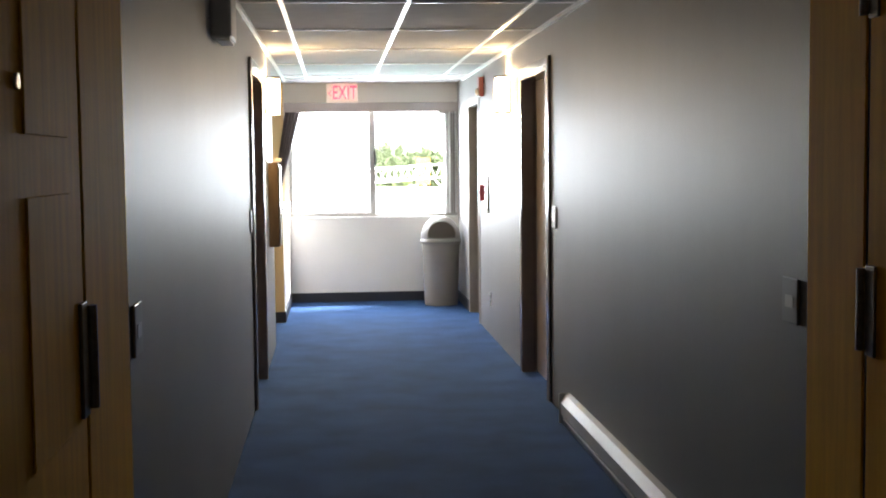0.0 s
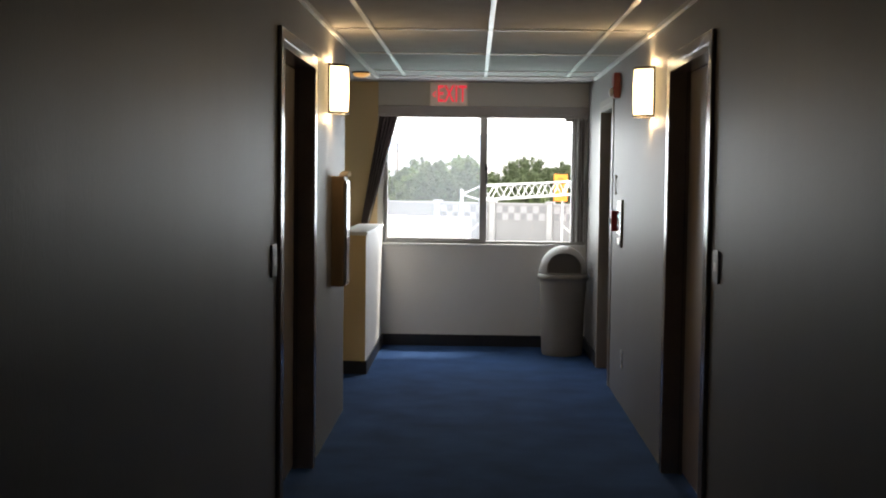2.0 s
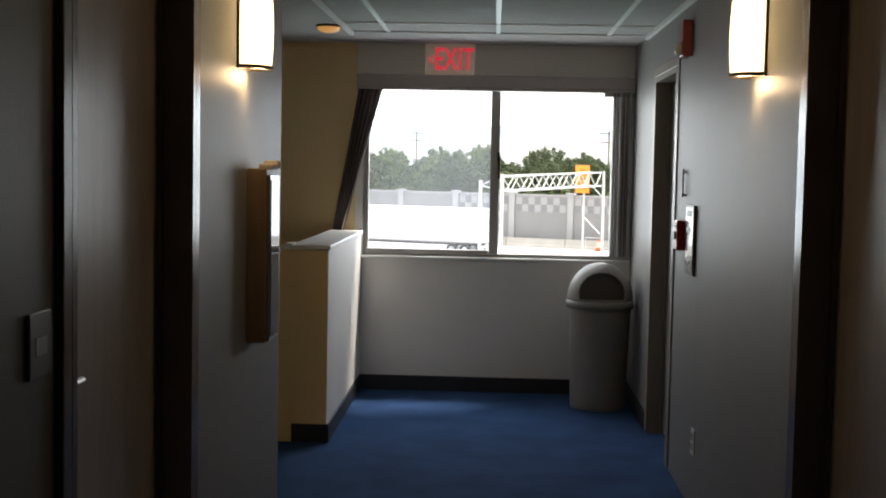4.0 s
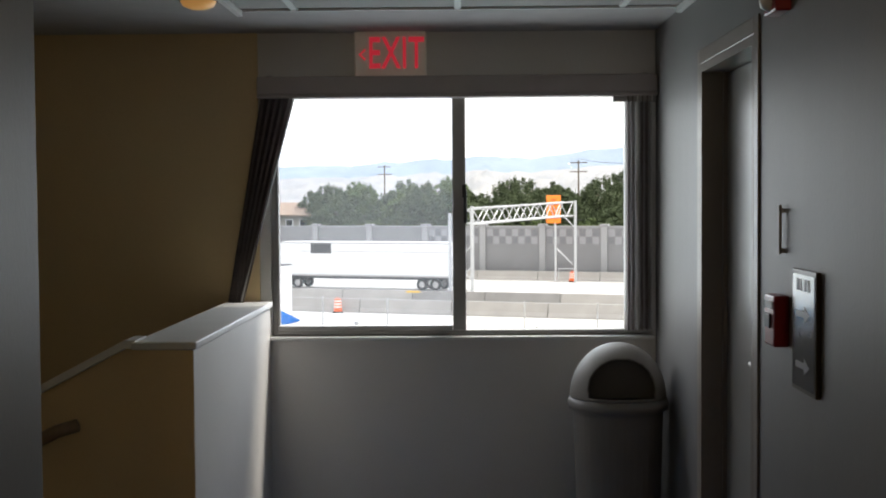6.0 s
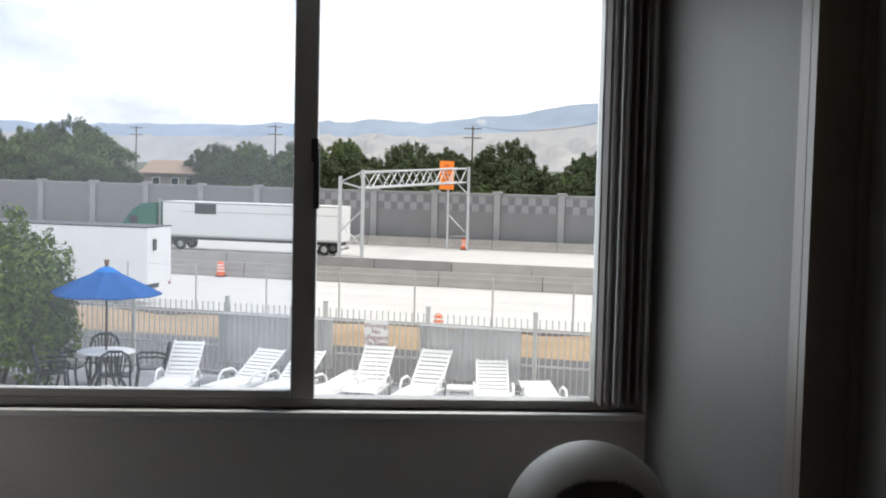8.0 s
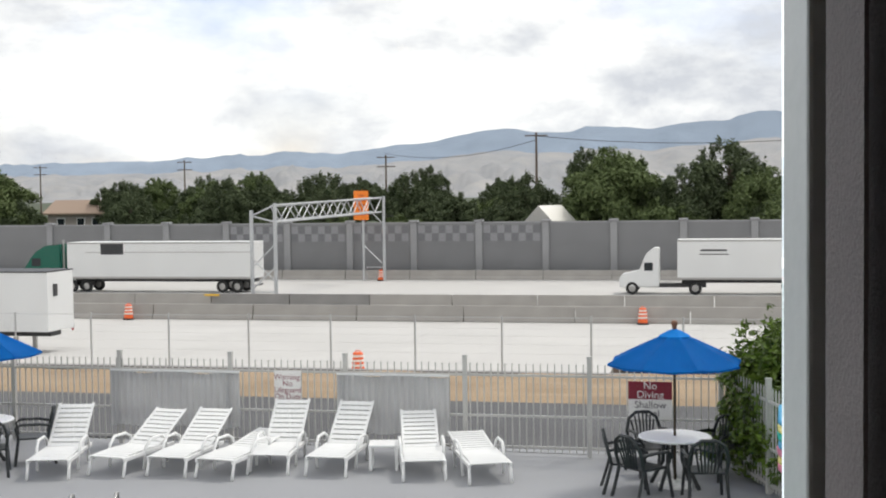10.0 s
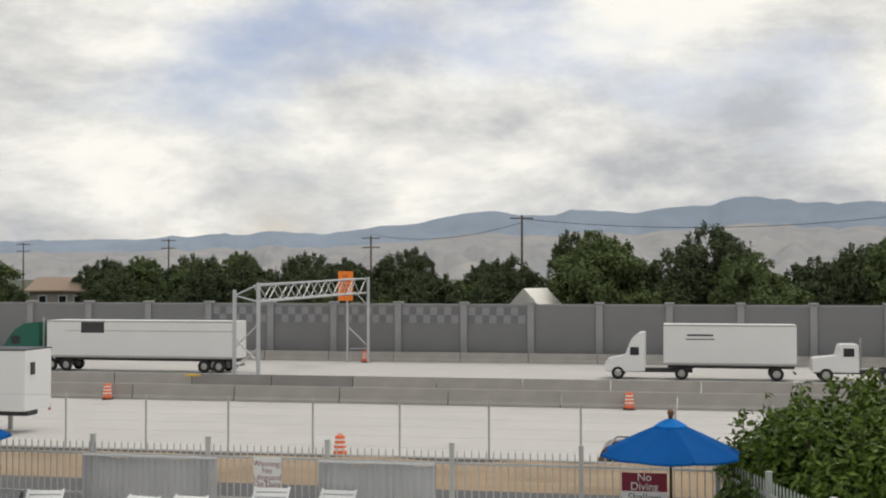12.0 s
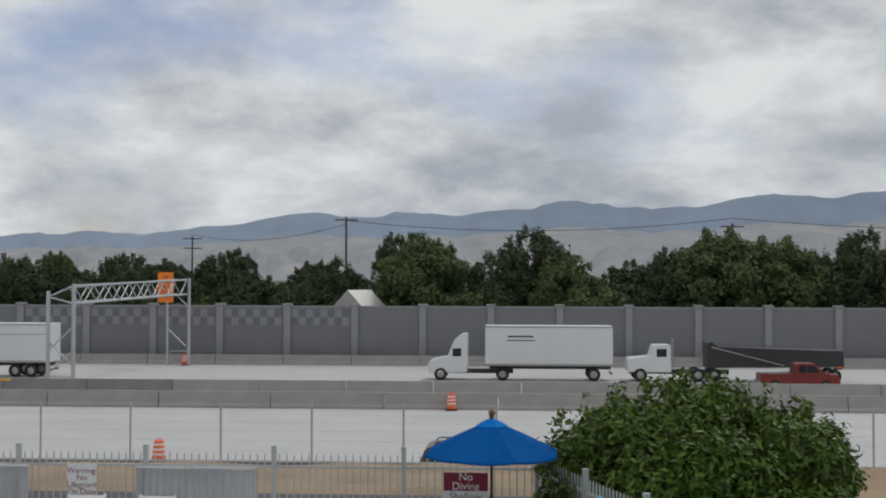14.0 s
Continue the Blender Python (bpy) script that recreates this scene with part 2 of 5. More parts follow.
NOODLE = {c: material("foam_" + c, v, 0.7, vary=0.05, bump=0.05) for c, v in (("blue", (0.10, 0.38, 0.62)), ("yellow", (0.80, 0.70, 0.25)), ("teal", (0.03, 0.50, 0.42)), ("pink", (0.70, 0.22, 0.33)))}


# ---- building blocks ----
def finish(bm, name, mat, parent=None, label="", smooth=False):
    me = bpy.data.meshes.new(name)
    bmesh.ops.recalc_face_normals(bm, faces=bm.faces)
    bm.to_mesh(me)
    bm.free()
    me.materials.append(mat)
    if smooth:
        for p in me.polygons:
            p.use_smooth = True
    ob = new(name, me)
    if parent:
        ob.parent = parent
    if label:
        ob["label"] = label
    return ob


def part(name, bm, mat, parent, label="", smooth=False):
    return finish(bm, name, mat, parent, label, smooth)


def thing(name, label, category, m=None, group="", kind=""):
    ob = new(name)
    ob.empty_display_size = 0.1
    if m is not None:
        ob.matrix_world = m
    return tagged(ob, label, category, group, kind)


def box(lo, hi, bevel=0.0, bm=None, m=None):
    bm = bm or bmesh.new()
    g = bmesh.ops.create_cube(bm, size=1)["verts"]
    for v in g:
        v.co = Vector([lo[i] + (v.co[i] + 0.5) * (hi[i] - lo[i]) for i in range(3)])
    if bevel:
        edges = list({e for v in g for e in v.link_edges})
        r = bmesh.ops.bevel(bm, geom=edges, offset=bevel, segments=2, affect="EDGES", profile=0.5)
        g = list({v for f in r["faces"] for v in f.verts} | {v for v in g if v.is_valid})
    if m is not None:
        bmesh.ops.transform(bm, matrix=m, verts=[v for v in g if v.is_valid])
    return bm


def rod(a, b, r, r2=None, n=10, bm=None):
    """A round bar from a to b."""
    bm = bm or bmesh.new()
    a, b = Vector(a), Vector(b)
    d = b - a
    m = Matrix.Translation((a + b) / 2) @ d.to_track_quat("Z", "Y").to_matrix().to_4x4()
    bmesh.ops.create_cone(bm, cap_ends=True, segments=n, radius1=r, radius2=r if r2 is None else r2, depth=d.length, matrix=m)
    return bm


def tube(points, r, n=8, bm=None):
    """A bent tube through the points."""
    bm = bm or bmesh.new()
    pts = [Vector(p) for p in points]
    rings = []
    for i, p in enumerate(pts):
        d = (pts[min(i + 1, len(pts) - 1)] - pts[max(i - 1, 0)]).normalized()
        q = d.to_track_quat("Z", "Y")
        rings.append([bm.verts.new(p + q @ Vector((r * math.cos(2 * math.pi * k / n), r * math.sin(2 * math.pi * k / n), 0))) for k in range(n)])
    for a, b in zip(rings, rings[1:]):
        for k in range(n):
            bm.faces.new((a[k], a[(k + 1) % n], b[(k + 1) % n], b[k]))
    bm.faces.new(rings[0])
    bm.faces.new(rings[-1])
    return bm


def lathe(profile, n=32, bm=None, start=0.0, turn=2 * math.pi):
    """A turned shape from (radius, height) pairs."""
    bm = bm or bmesh.new()
    closed = turn > 6.28
    k = n if closed else n + 1
    rings = [[bm.verts.new((r * math.cos(start + turn * i / n), r * math.sin(start + turn * i / n), z)) for i in range(k)] for r, z in profile]
    for a, b in zip(rings, rings[1:]):
        for i in range(n):
            j = (i + 1) % k
            bm.faces.new((a[i], a[j], b[j], b[i]))
    bmesh.ops.remove_doubles(bm, verts=bm.verts, dist=1e-5)
    return bm


def prism(outline, lo, hi, axis="y", bm=None, bevel=0.0):
    """A flat outline of (a, b) pairs, drawn out along one axis."""
    bm = bm or bmesh.new()

    def put(a, b, c):
        return {"x": (c, a, b), "y": (a, c, b), "z": (a, b, c)}[axis]

    r0 = [bm.verts.new(put(a, b, lo)) for a, b in outline]
    r1 = [bm.verts.new(put(a, b, hi)) for a, b in outline]
    n = len(outline)
    for i in range(n):
        bm.faces.new((r0[i], r0[(i + 1) % n], r1[(i + 1) % n], r1[i]))
    bm.faces.new(r0)
    bm.faces.new(r1)
    if bevel:
        bmesh.ops.bevel(bm, geom=list(bm.edges), offset=bevel, segments=2, affect="EDGES")
    return bm


def lettering(name, text, size, m, mat, parent, depth=0.002, stretch=1.0, align="CENTER", bold=0.0):
    cu = bpy.data.curves.new(name, "FONT")
    cu.body, cu.size, cu.extrude, cu.align_x, cu.align_y, cu.space_line = text, size, depth, align, "CENTER", 0.85
    cu.offset, cu.space_character = bold, 1.0 + 20 * bold
    tmp = new("tmp_text", cu)
    me = bpy.data.meshes.new_from_object(tmp)
    bpy.data.objects.remove(tmp)
    me.transform(Matrix.Diagonal((stretch, 1, 1, 1)))
    me.materials.clear()
    me.materials.append(mat)
    ob = new(name, me)
    ob.parent = parent
    ob.matrix_basis = m
    return ob


def structure(name, bm, mat, label, category):
    return tagged(finish(bm, name, mat), label, category, "", "structure")


# ---- the corridor ----
XL, XR, YE, ZC = -0.893, 0.90, 13.69, 2.30
TH = 0.15
structure("floor", box((XL - TH, -1.2, -0.2), (XR + TH, YE, 0)), CARPET, "worn blue carpet along the corridor floor", "floor")
structure("floor_landing", box((-1.2, 10.6, -0.2), (XL - TH, 12.04, -0.001)), CARPET, "blue carpet on the stair landing", "floor")


def side_wall(name, x0, x1, openings, y0, y1, label, mat):
    bm = bmesh.new()
    y = y0
    for a, b, h in openings:
        box((x0, y, 0), (x1, a, ZC), bm=bm)
        box((x0, a, h), (x1, b, ZC), bm=bm)
        y = b
    box((x0, y, 0), (x1, y1, ZC), bm=bm)
    return structure(name, bm, mat, label, "wall")


DL, DR, DE = (7.95, 9.02, 2.04), (7.97, 9.05, 2.045), (11.70, 12.56, 2.02)
side_wall("wall_left", XL - TH, XL, [DL], -1.2, 10.58, "satin grey painted corridor wall", WALL)
side_wall("wall_right", XR, XR + TH, [DR, DE], -1.2, YE, "satin grey painted corridor wall with shine", WALL)
structure("wall_back", box((XL - TH, -1.35, 0), (XR + TH, -1.2, ZC)), WALL, "grey painted wall closing the corridor", "wall")

# end wall with the window's opening
WX0, WX1, WZ0, WZ1 = -0.875, 0.895, 0.90, 2.06
bm = bmesh.new()
box((-4.4, YE, -2.7), (WX0, YE + 0.2, 2.6), bm=bm)
box((WX1, YE, -2.7), (1.4, YE + 0.2, 2.6), bm=bm)
box((WX0, YE, -2.7), (WX1, YE + 0.2, WZ0), bm=bm)
box((WX0, YE, WZ1), (WX1, YE + 0.2, 2.6), bm=bm)
structure("wall_end", bm, WINWALL, "off-white painted end wall below a wide window", "wall")
structure("wall_stair_far", box((-4.2, YE - 0.012, -2.7), (-0.925, YE - 0.001, ZC)), CREAM, "cream painted stairwell wall", "wall")
structure("wall_stair_near", box((-4.2, 10.43, -2.7), (XL - TH - 0.002, 10.58, ZC)), CREAM, "cream painted wall beside the stairs", "wall")
structure("wall_stair_side", box((-4.4, 10.43, -2.7), (-4.2, YE, ZC)), CREAM, "cream painted wall at the foot of the stairs", "wall")
structure("wall_under_landing", box((-1.2, 12.16, -2.7), (-1.08, YE - 0.012, -0.2)), CREAM, "cream painted wall under the landing", "wall")
structure("floor_stairwell", box((-4.4, 10.43, -2.85), (-1.0, YE, -2.7)), CARPET, "blue carpet at the foot of the stairs", "floor")

# ceiling: lay-in tiles between white bars, in one mesh each
bm = bmesh.new()
box((-4.4, -1.35, ZC + 0.03), (XR + TH, YE, ZC + 0.12), bm=bm)
xs = (XL, -0.66, 0.0, 0.66, XR)
ys = [-1.2] + [5.66 + 1.37 * k for k in range(-4, 6)] + [13.0]
for a, b in zip(xs, xs[1:]):
    for c, d in zip(ys, ys[1:]):
        if d - c > 0.05:
            box((a + 0.012, c + 0.012, ZC + 0.006), (b - 0.012, d - 0.012, ZC + 0.03), bm=bm)
box((-4.2, 10.6, ZC), (XL - 0.0, YE, ZC + 0.03), bm=bm)
box((XL, 13.0, ZC), (XR, YE, ZC + 0.03), bm=bm)
structure("ceiling", bm, TILE, "grey lay-in ceiling tiles over the corridor", "ceiling")
bm = bmesh.new()
for x in xs[1:-1]:
    box((x - 0.013, -1.2, ZC - 0.002), (x + 0.013, 13.0, ZC + 0.005), bm=bm)
for y in ys[1:]:
    box((XL, y - 0.007, ZC - 0.004), (XR, y + 0.007, ZC + 0.003), bm=bm)
for x0, x1 in ((XL, XL + 0.022), (XR - 0.022, XR)):
    box((x0, -1.2, ZC - 0.024), (x1, 13.0, ZC - 0.002), bm=bm)
structure("trim_ceiling_grid", bm, TBAR, "white metal ceiling grid bars", "ceiling grid")

# dark base along the end of the corridor
for name, lo, hi in (("baseboard", (-0.88, YE - 0.012, 0), (XR, YE, 0.1)), ("baseboard_half_wall", (-0.88, 12.04, 0), (-0.868, YE - 0.012, 0.1)),
                     ("baseboard_front", (-1.07, 12.028, 0), (-0.868, 12.04, 0.1)), ("baseboard_right", (XR - 0.012, 12.64, 0), (XR, YE - 0.012, 0.1))):
    structure(name, box(lo, hi, 0.003), BASE, "black vinyl cove base", "baseboard")

# half wall and sloping guard of the stairs
structure("wall_half", box((-1.07, 12.04, 0), (-0.88, YE - 0.002, 1.04)), WINWALL, "off-white half wall beside the stairs", "wall")
structure("wall_half_front", box((-1.069, 12.034, 0.1), (-0.881, 12.0385, 1.038)), CREAM, "cream painted end of the half wall", "wall")
structure("trim_half_wall_cap", box((-1.085, 12.025, 1.04), (-0.868, YE - 0.002, 1.066), 0.005), WHITE, "white painted cap on the half wall", "trim")
sl = 0.52
guard = [(-1.07, -2.69), (-1.07, 1.04), (-1.10, 1.04), (-4.19, 1.04 - 3.09 * sl), (-4.19, -2.69)]
structure("wall_guard", prism(guard, 12.045, 12.16), CREAM, "cream painted guard sloping down with the stairs", "wall")
cap = [(-1.072, 1.044), (-1.072, 1.072), (-1.11, 1.072), (-4.19, 1.072 - 3.08 * sl), (-4.19, 1.044 - 3.08 * sl), (-1.11, 1.044)]
structure("trim_guard_cap", prism(cap, 12.03, 12.175), WHITE, "cream painted cap sloping with the guard", "trim")
stairs = thing("stairs", "blue carpeted stairs going down beside the guard", "stairs", None, "", "structure")
for k in range(10):
    part("step", box((-1.2 - 0.29 * (k + 1), 10.585, -2.69), (-1.2 - 0.29 * k, 12.043, -0.17 * (k + 1)), 0.0), CARPET, stairs)
rail = thing("handrail", "dark wooden handrail on steel brackets by the stairs", "handrail")
part("rail", tube([(-1.25, 11.97, 0.80), (-1.32, 11.97, 0.78), (-4.0, 11.97, 0.78 - 2.68 * sl)], 0.022), WOOD, rail, smooth=True)
for x in (-1.4, -2.6, -3.8):
    z = 0.78 - (-1.32 - x) * sl
    part("bracket", tube([(x, 12.04, z - 0.09), (x, 12.0, z - 0.08), (x, 11.97, z - 0.02)], 0.009, 6), STEEL, rail)


# ---- doors ----
def room_door(name, x, side, y0, y1, h, label, leaf_mat, frame_mat, proud=0.018, inset=0.085):
    """A hinged door in a steel frame; side is +1 for the wall at the right."""
    d = thing(name, label, "door", None, "doors of the corridor", "structure")

    def b(xa, xb, ya, yb, za, zb, bev=0.0):
        xs2 = sorted((x + side * xa, x + side * xb))
        return box((xs2[0], ya, za), (xs2[1], yb, zb), bev)

    cw = 0.055
    part("jamb", b(-proud, TH - 0.002, y0, y0 + 0.03, 0, h - 0.03), frame_mat, d)
    part("jamb", b(-proud, TH - 0.002, y1 - 0.03, y1, 0, h - 0.03), frame_mat, d)
    part("head", b(-proud, TH - 0.002, y0, y1, h - 0.03, h), frame_mat, d)
    part("casing", b(-proud, -0.001, y0 - cw, y0, 0, h + cw, 0.004), frame_mat, d)
    part("casing", b(-proud, -0.001, y1, y1 + cw, 0, h + cw, 0.004), frame_mat, d)
    part("casing", b(-proud, -0.001, y0, y1, h, h + cw, 0.004), frame_mat, d)
    leaf = part("leaf", b(inset, inset + 0.045, y0 + 0.033, y1 - 0.033, 0.01, h - 0.034, 0.003), leaf_mat, d)
    part("stop", b(inset - 0.016, inset - 0.001, y1 - 0.05, y1 - 0.031, 0, h - 0.031), frame_mat, d)
    hy = y0 + 0.1
    bm = rod((x + side * inset, hy, 1.0), (x + side * (inset - 0.05), hy, 1.0), 0.012)
    tube([(x + side * (inset - 0.05), hy, 1.0), (x + side * (inset - 0.055), hy + 0.05, 1.0), (x + side * (inset - 0.05), hy + 0.12, 0.998)], 0.009, bm=bm)
    part("door_handle", bm, STEEL, leaf, "steel lever handle", True)
    bm = b(inset - 0.006, inset - 0.0005, hy - 0.035, hy + 0.035, 0.9, 1.16, 0.002)
    part("lock_plate", bm, STEEL, leaf, "steel lock plate")
    for z in (0.25, 1.0, 1.75):
        part("hinge", rod((x + side * (inset - 0.008), y1 - 0.036, z - 0.05), (x + side * (inset - 0.008), y1 - 0.036, z + 0.05), 0.008), STEEL, d)
    return d


room_door("door_1", XL, -1, *DL, "closed brown room door set deep in a dark steel frame", DOOR, FRAME)
room_door("door_2", XR, 1, *DR, "closed brown room door set deep in a dark steel frame", DOOR, FRAME)
EXITF = material("exit_door_frame", (0.26, 0.22, 0.185), 0.4, vary=0.08, bump=0.05)
EXITD = material("exit_door_paint", (0.27, 0.262, 0.246), 0.28, vary=0.06, bump=0.08)
room_door("door_3", XR, 1, *DE, "closed grey painted steel door beside the window", EXITD, EXITF, proud=0.008)


# the corridor's own double doors stand open against the walls
def leaf_door(name, x, side, ya, yb, jy0, jy1):
    d = thing(name, "oak fire door standing open against the corridor wall", "door", None, "double doors", "structure")

    def b(xa, xb, p, q, za, zb, bev=0.0):
        s2 = sorted((x + side * xa, x + side * xb))
        return box((s2[0], p, za), (s2[1], q, zb), bev)

    part("jamb", b(-0.012, -0.001, jy0, jy1, 0, ZC - 0.03, 0.003), YELLOW, d)
    leaf = part("leaf", b(-0.012, -0.001, ya, yb, 0.01, 2.06, 0.003), YELLOW, d)
    w = yb - ya
    for z0, z1 in ((0.2, 0.85), (0.98, 1.42), (1.52, 1.92)):
        for k in (0, 1):
            p = ya + 0.12 + k * (w / 2 - 0.03)
            part("panel", b(-0.017, -0.0125, p, p + w / 2 - 0.21, z0, z1, 0.002), YELLOW, leaf)
    for z in (1.11, 1.92):
        bm = b(-0.02, -0.012, yb - 0.055, yb - 0.003, z - 0.12, z + 0.10, 0.002)
        b2 = rod((x - side * 0.024, yb + 0.012, z - 0.11), (x - side * 0.024, yb + 0.012, z + 0.09), 0.011, bm=bm)
        part("hinge", b2, HINGE, d, "worn dark steel hinge")
    bm = rod((x - side * 0.012, yb - 0.47, 1.60), (x - side * 0.018, yb - 0.47, 1.60), 0.013)
    part("peephole", bm, STEEL, leaf, "small steel peephole")
    # black strip laid in the hinge gap to give its shade
    part("gap_shade", b(-0.006, -0.001, yb + 0.001, jy0 - 0.001, 0.01, 2.06), DARKPL, d, "black strip in place of the gap's shade")
    return d


leaf_door("door_4", XL, -1, 1.83, 2.88, 2.905, 3.40)
leaf_door("door_5", XR, 1, 2.31, 3.36, 3.385, 3.75)

# ---- the window ----
win = thing("window_1", "wide aluminium sliding window over the highway", "window", None, "", "structure")
FY0, FY1 = YE + 0.03, YE + 0.088
part("window_frame", box((WX0 + 0.001, FY0, WZ0 + 0.001), (WX0 + 0.022, FY1, WZ1 - 0.001), 0.004), ALU, win)
part("window_frame", box((WX1 - 0.13, FY0, WZ0 + 0.001), (WX1 - 0.001, FY1, WZ1 - 0.001), 0.004), ALU, win)
part("window_frame", box((WX0 + 0.022, FY0, WZ0 + 0.001), (WX1 - 0.13, FY1, WZ0 + 0.025), 0.004), ALU, win)
part("window_frame", box((WX0 + 0.022, FY0, WZ1 - 0.03), (WX1 - 0.13, FY1, WZ1 - 0.001), 0.004), ALU, win)
sash = part("sash", box((-0.034, FY0 - 0.012, WZ0 + 0.026), (0.028, FY0 + 0.03, WZ1 - 0.031), 0.004), ALU, win)
part("sash_rail", box((WX0 + 0.023, FY0 - 0.011, WZ0 + 0.026), (-0.035, FY0 + 0.028, WZ0 + 0.047), 0.004), ALU, win)
part("sash_rail", box((WX0 + 0.023, FY0 - 0.010, WZ0 + 0.048), (WX0 + 0.036, FY0 + 0.028, WZ1 - 0.031), 0.004), ALU, win)
bm = box((0.018, FY0 - 0.03, 1.42), (0.034, FY0 - 0.0125, 1.58), 0.005)
box((0.012, FY0 - 0.036, 1.54), (0.03, FY0 - 0.0305, 1.6), 0.002, bm=bm)
part("latch", bm, DARKPL, sash, "black latch")
for lo, hi, g in (((WX0 + 0.037, FY0 + 0.012, WZ0 + 0.048), (-0.035, FY0 + 0.016, WZ1 - 0.032), GLASSL), ((0.029, FY0 + 0.05, WZ0 + 0.026), (WX1 - 0.131, FY0 + 0.054, WZ1 - 0.031), GLASS)):
    p = part("pane", box(lo, hi), g, win)
    p.visible_shadow = False
part("window_sill", box((WX0 - 0.02, YE - 0.03, WZ0 - 0.018), (WX1 - 0.002, FY0, WZ0), 0.004), WHITE, win, "white painted sill")

val = thing("valance", "taupe fabric covered valance board over the window", "valance")
part("board", box((-0.917, YE - 0.09, 2.012), (XR - 0.003, YE - 0.002, 2.093), 0.006), VALANCE, val)
part("hem", box((-0.917, YE - 0.092, 1.995), (XR - 0.003, YE - 0.002, 2.0115), 0.004), VALANCE, val)
for x in (-0.86, 0.84):
    part("bracket", box((x - 0.012, YE - 0.085, 2.0935), (x + 0.012, YE - 0.002, 2.098)), STEEL, val)

# drawn-aside drape at the window's corner: pleated cloth leaning over the half wall
def drape(name, top, bottom, z1, z0, y, pleats, amp, mat):
    bm = bmesh.new()
    nu, nv = pleats * 6, 14
    grid = []
    for j in range(nv + 1):
        f = j / nv
        a, b = top[0] + (bottom[0] - top[0]) * f, top[1] + (bottom[1] - top[1]) * f
        grid.append([bm.verts.new((a + (b - a) * i / nu, y + amp * math.sin(2 * math.pi * pleats * i / nu) * (1 - 0.35 * f) + 0.006 * math.sin(5 * f + i), z1 + (z0 - z1) * f)) for i in range(nu + 1)])
    for j in range(nv):
        for i in range(nu):
            bm.faces.new((grid[j][i], grid[j][i + 1], grid[j + 1][i + 1], grid[j + 1][i]))
    bmesh.ops.solidify(bm, geom=bm.faces[:], thickness=0.003)
    return finish(bm, name, mat, smooth=True)


dr = thing("drape", "taupe pleated drape pulled aside over the half wall", "curtain")
d1 = drape("cloth", (-0.905, -0.755), (-1.075, -1.01), 2.0, 1.0, YE - 0.06, 5, 0.02, DRAPE)
d1.parent = dr
part("hem", tube([(-0.752, YE - 0.06, 1.998), (-1.004, YE - 0.06, 1.068)], 0.005, 6), WHITE, dr, "pale drape hem")
bl = thing("vertical_blind", "stacked vertical blind slats beside the window", "blind")
for k in range(6):
    x = 0.765 + 0.022 * k
    part("slat", box((x - 0.002, YE - 0.075, 0.93), (x + 0.002, YE - 0.008, 1.995), 0.0, m=None), WHITE if k in (2, 5) else DRAPE, bl)
part("head_rail", box((0.70, YE - 0.06, 1.97), (0.893, YE - 0.02, 1.994)), ALU, bl)

# ---- fixtures of the corridor ----
ex = thing("exit_sign", "exit sign with red letters on a pale panel", "exit sign")
part("panel", box((-0.475, YE - 0.055, 2.083), (-0.148, YE - 0.002, ZC - 0.002), 0.006), EXITPL, ex)
face = pose(-0.285, YE - 0.058, 2.192, 90, 0, 0)
lettering("letters", "EXIT", 0.20, face, REDTEXT, ex, 0.002, 0.60, bold=0.0028)
part("arrow", tube([(-0.425, YE - 0.058, 2.215), (-0.45, YE - 0.058, 2.192), (-0.425, YE - 0.058, 2.169)], 0.006, 6), REDTEXT, ex)


def sconce(x, side, y0):
    s = thing("wall_sconce", "lit half-round fabric sconce with dark bronze rims on the wall", "wall lamp", pose(x, y0 + 0.11, 1.962), "pair of sconces")
    st = math.pi / 2 if side > 0 else -math.pi / 2
    part("shade", lathe([(0.098, -0.125), (0.103, -0.06), (0.104, 0), (0.103, 0.06), (0.098, 0.125)], 20, start=st, turn=math.pi), SHADE, s, "glowing cream shade", True)
    for z in (-0.138, 0.125):
        part("rim", lathe([(0.085, z), (0.106, z), (0.106, z + 0.013), (0.085, z + 0.013), (0.085, z)], 20, start=st, turn=math.pi), BRONZE, s)
    sx = sorted((0.0, -side * 0.008))
    part("back_plate", box((sx[0], -0.115, -0.14), (sx[1], 0.115, 0.14), 0.002), BRONZE, s)
    lamp = bpy.data.lights.new("sconce_bulb", "POINT")
    lamp.energy, lamp.color, lamp.shadow_soft_size = SCONCE_W, (1.0, 0.70, 0.38), 0.03
    for dz, frac in ((0.16, 0.6), (-0.16, 0.4)):
        lo = new("sconce_bulb", lamp)
        lo.parent = s
        lo.matrix_basis = pose(-side * 0.05, 0, dz)


sconce(XL, -1, 9.68)
sconce(XR, 1, 9.66)


GREYPL = material("plate_grey", (0.22, 0.22, 0.22), 0.4, vary=0.06, bump=0)
for x, s, y in ((XL, -1, 7.73), (XR, 1, 7.72), (XL, -1, 3.50), (XR, 1, 3.83)):
    dz = -0.07 if y < 5 else 0.0
    p = thing("room_sign", "small grey room sign on the wall by a door", "sign", None, "room signs")
    xs2 = sorted((x - s * 0.001, x - s * 0.01))
    part("plate", box((xs2[0], y, 1.07 + dz), (xs2[1], y + 0.12, 1.20 + dz), 0.003), GREYPL, p)
    part("bar", box((xs2[0] - (0.0015 if s > 0 else 0), y + 0.03, 1.115 + dz), (xs2[1] + (0.0015 if s < 0 else 0), y + 0.09, 1.15 + dz)), STEEL, p)

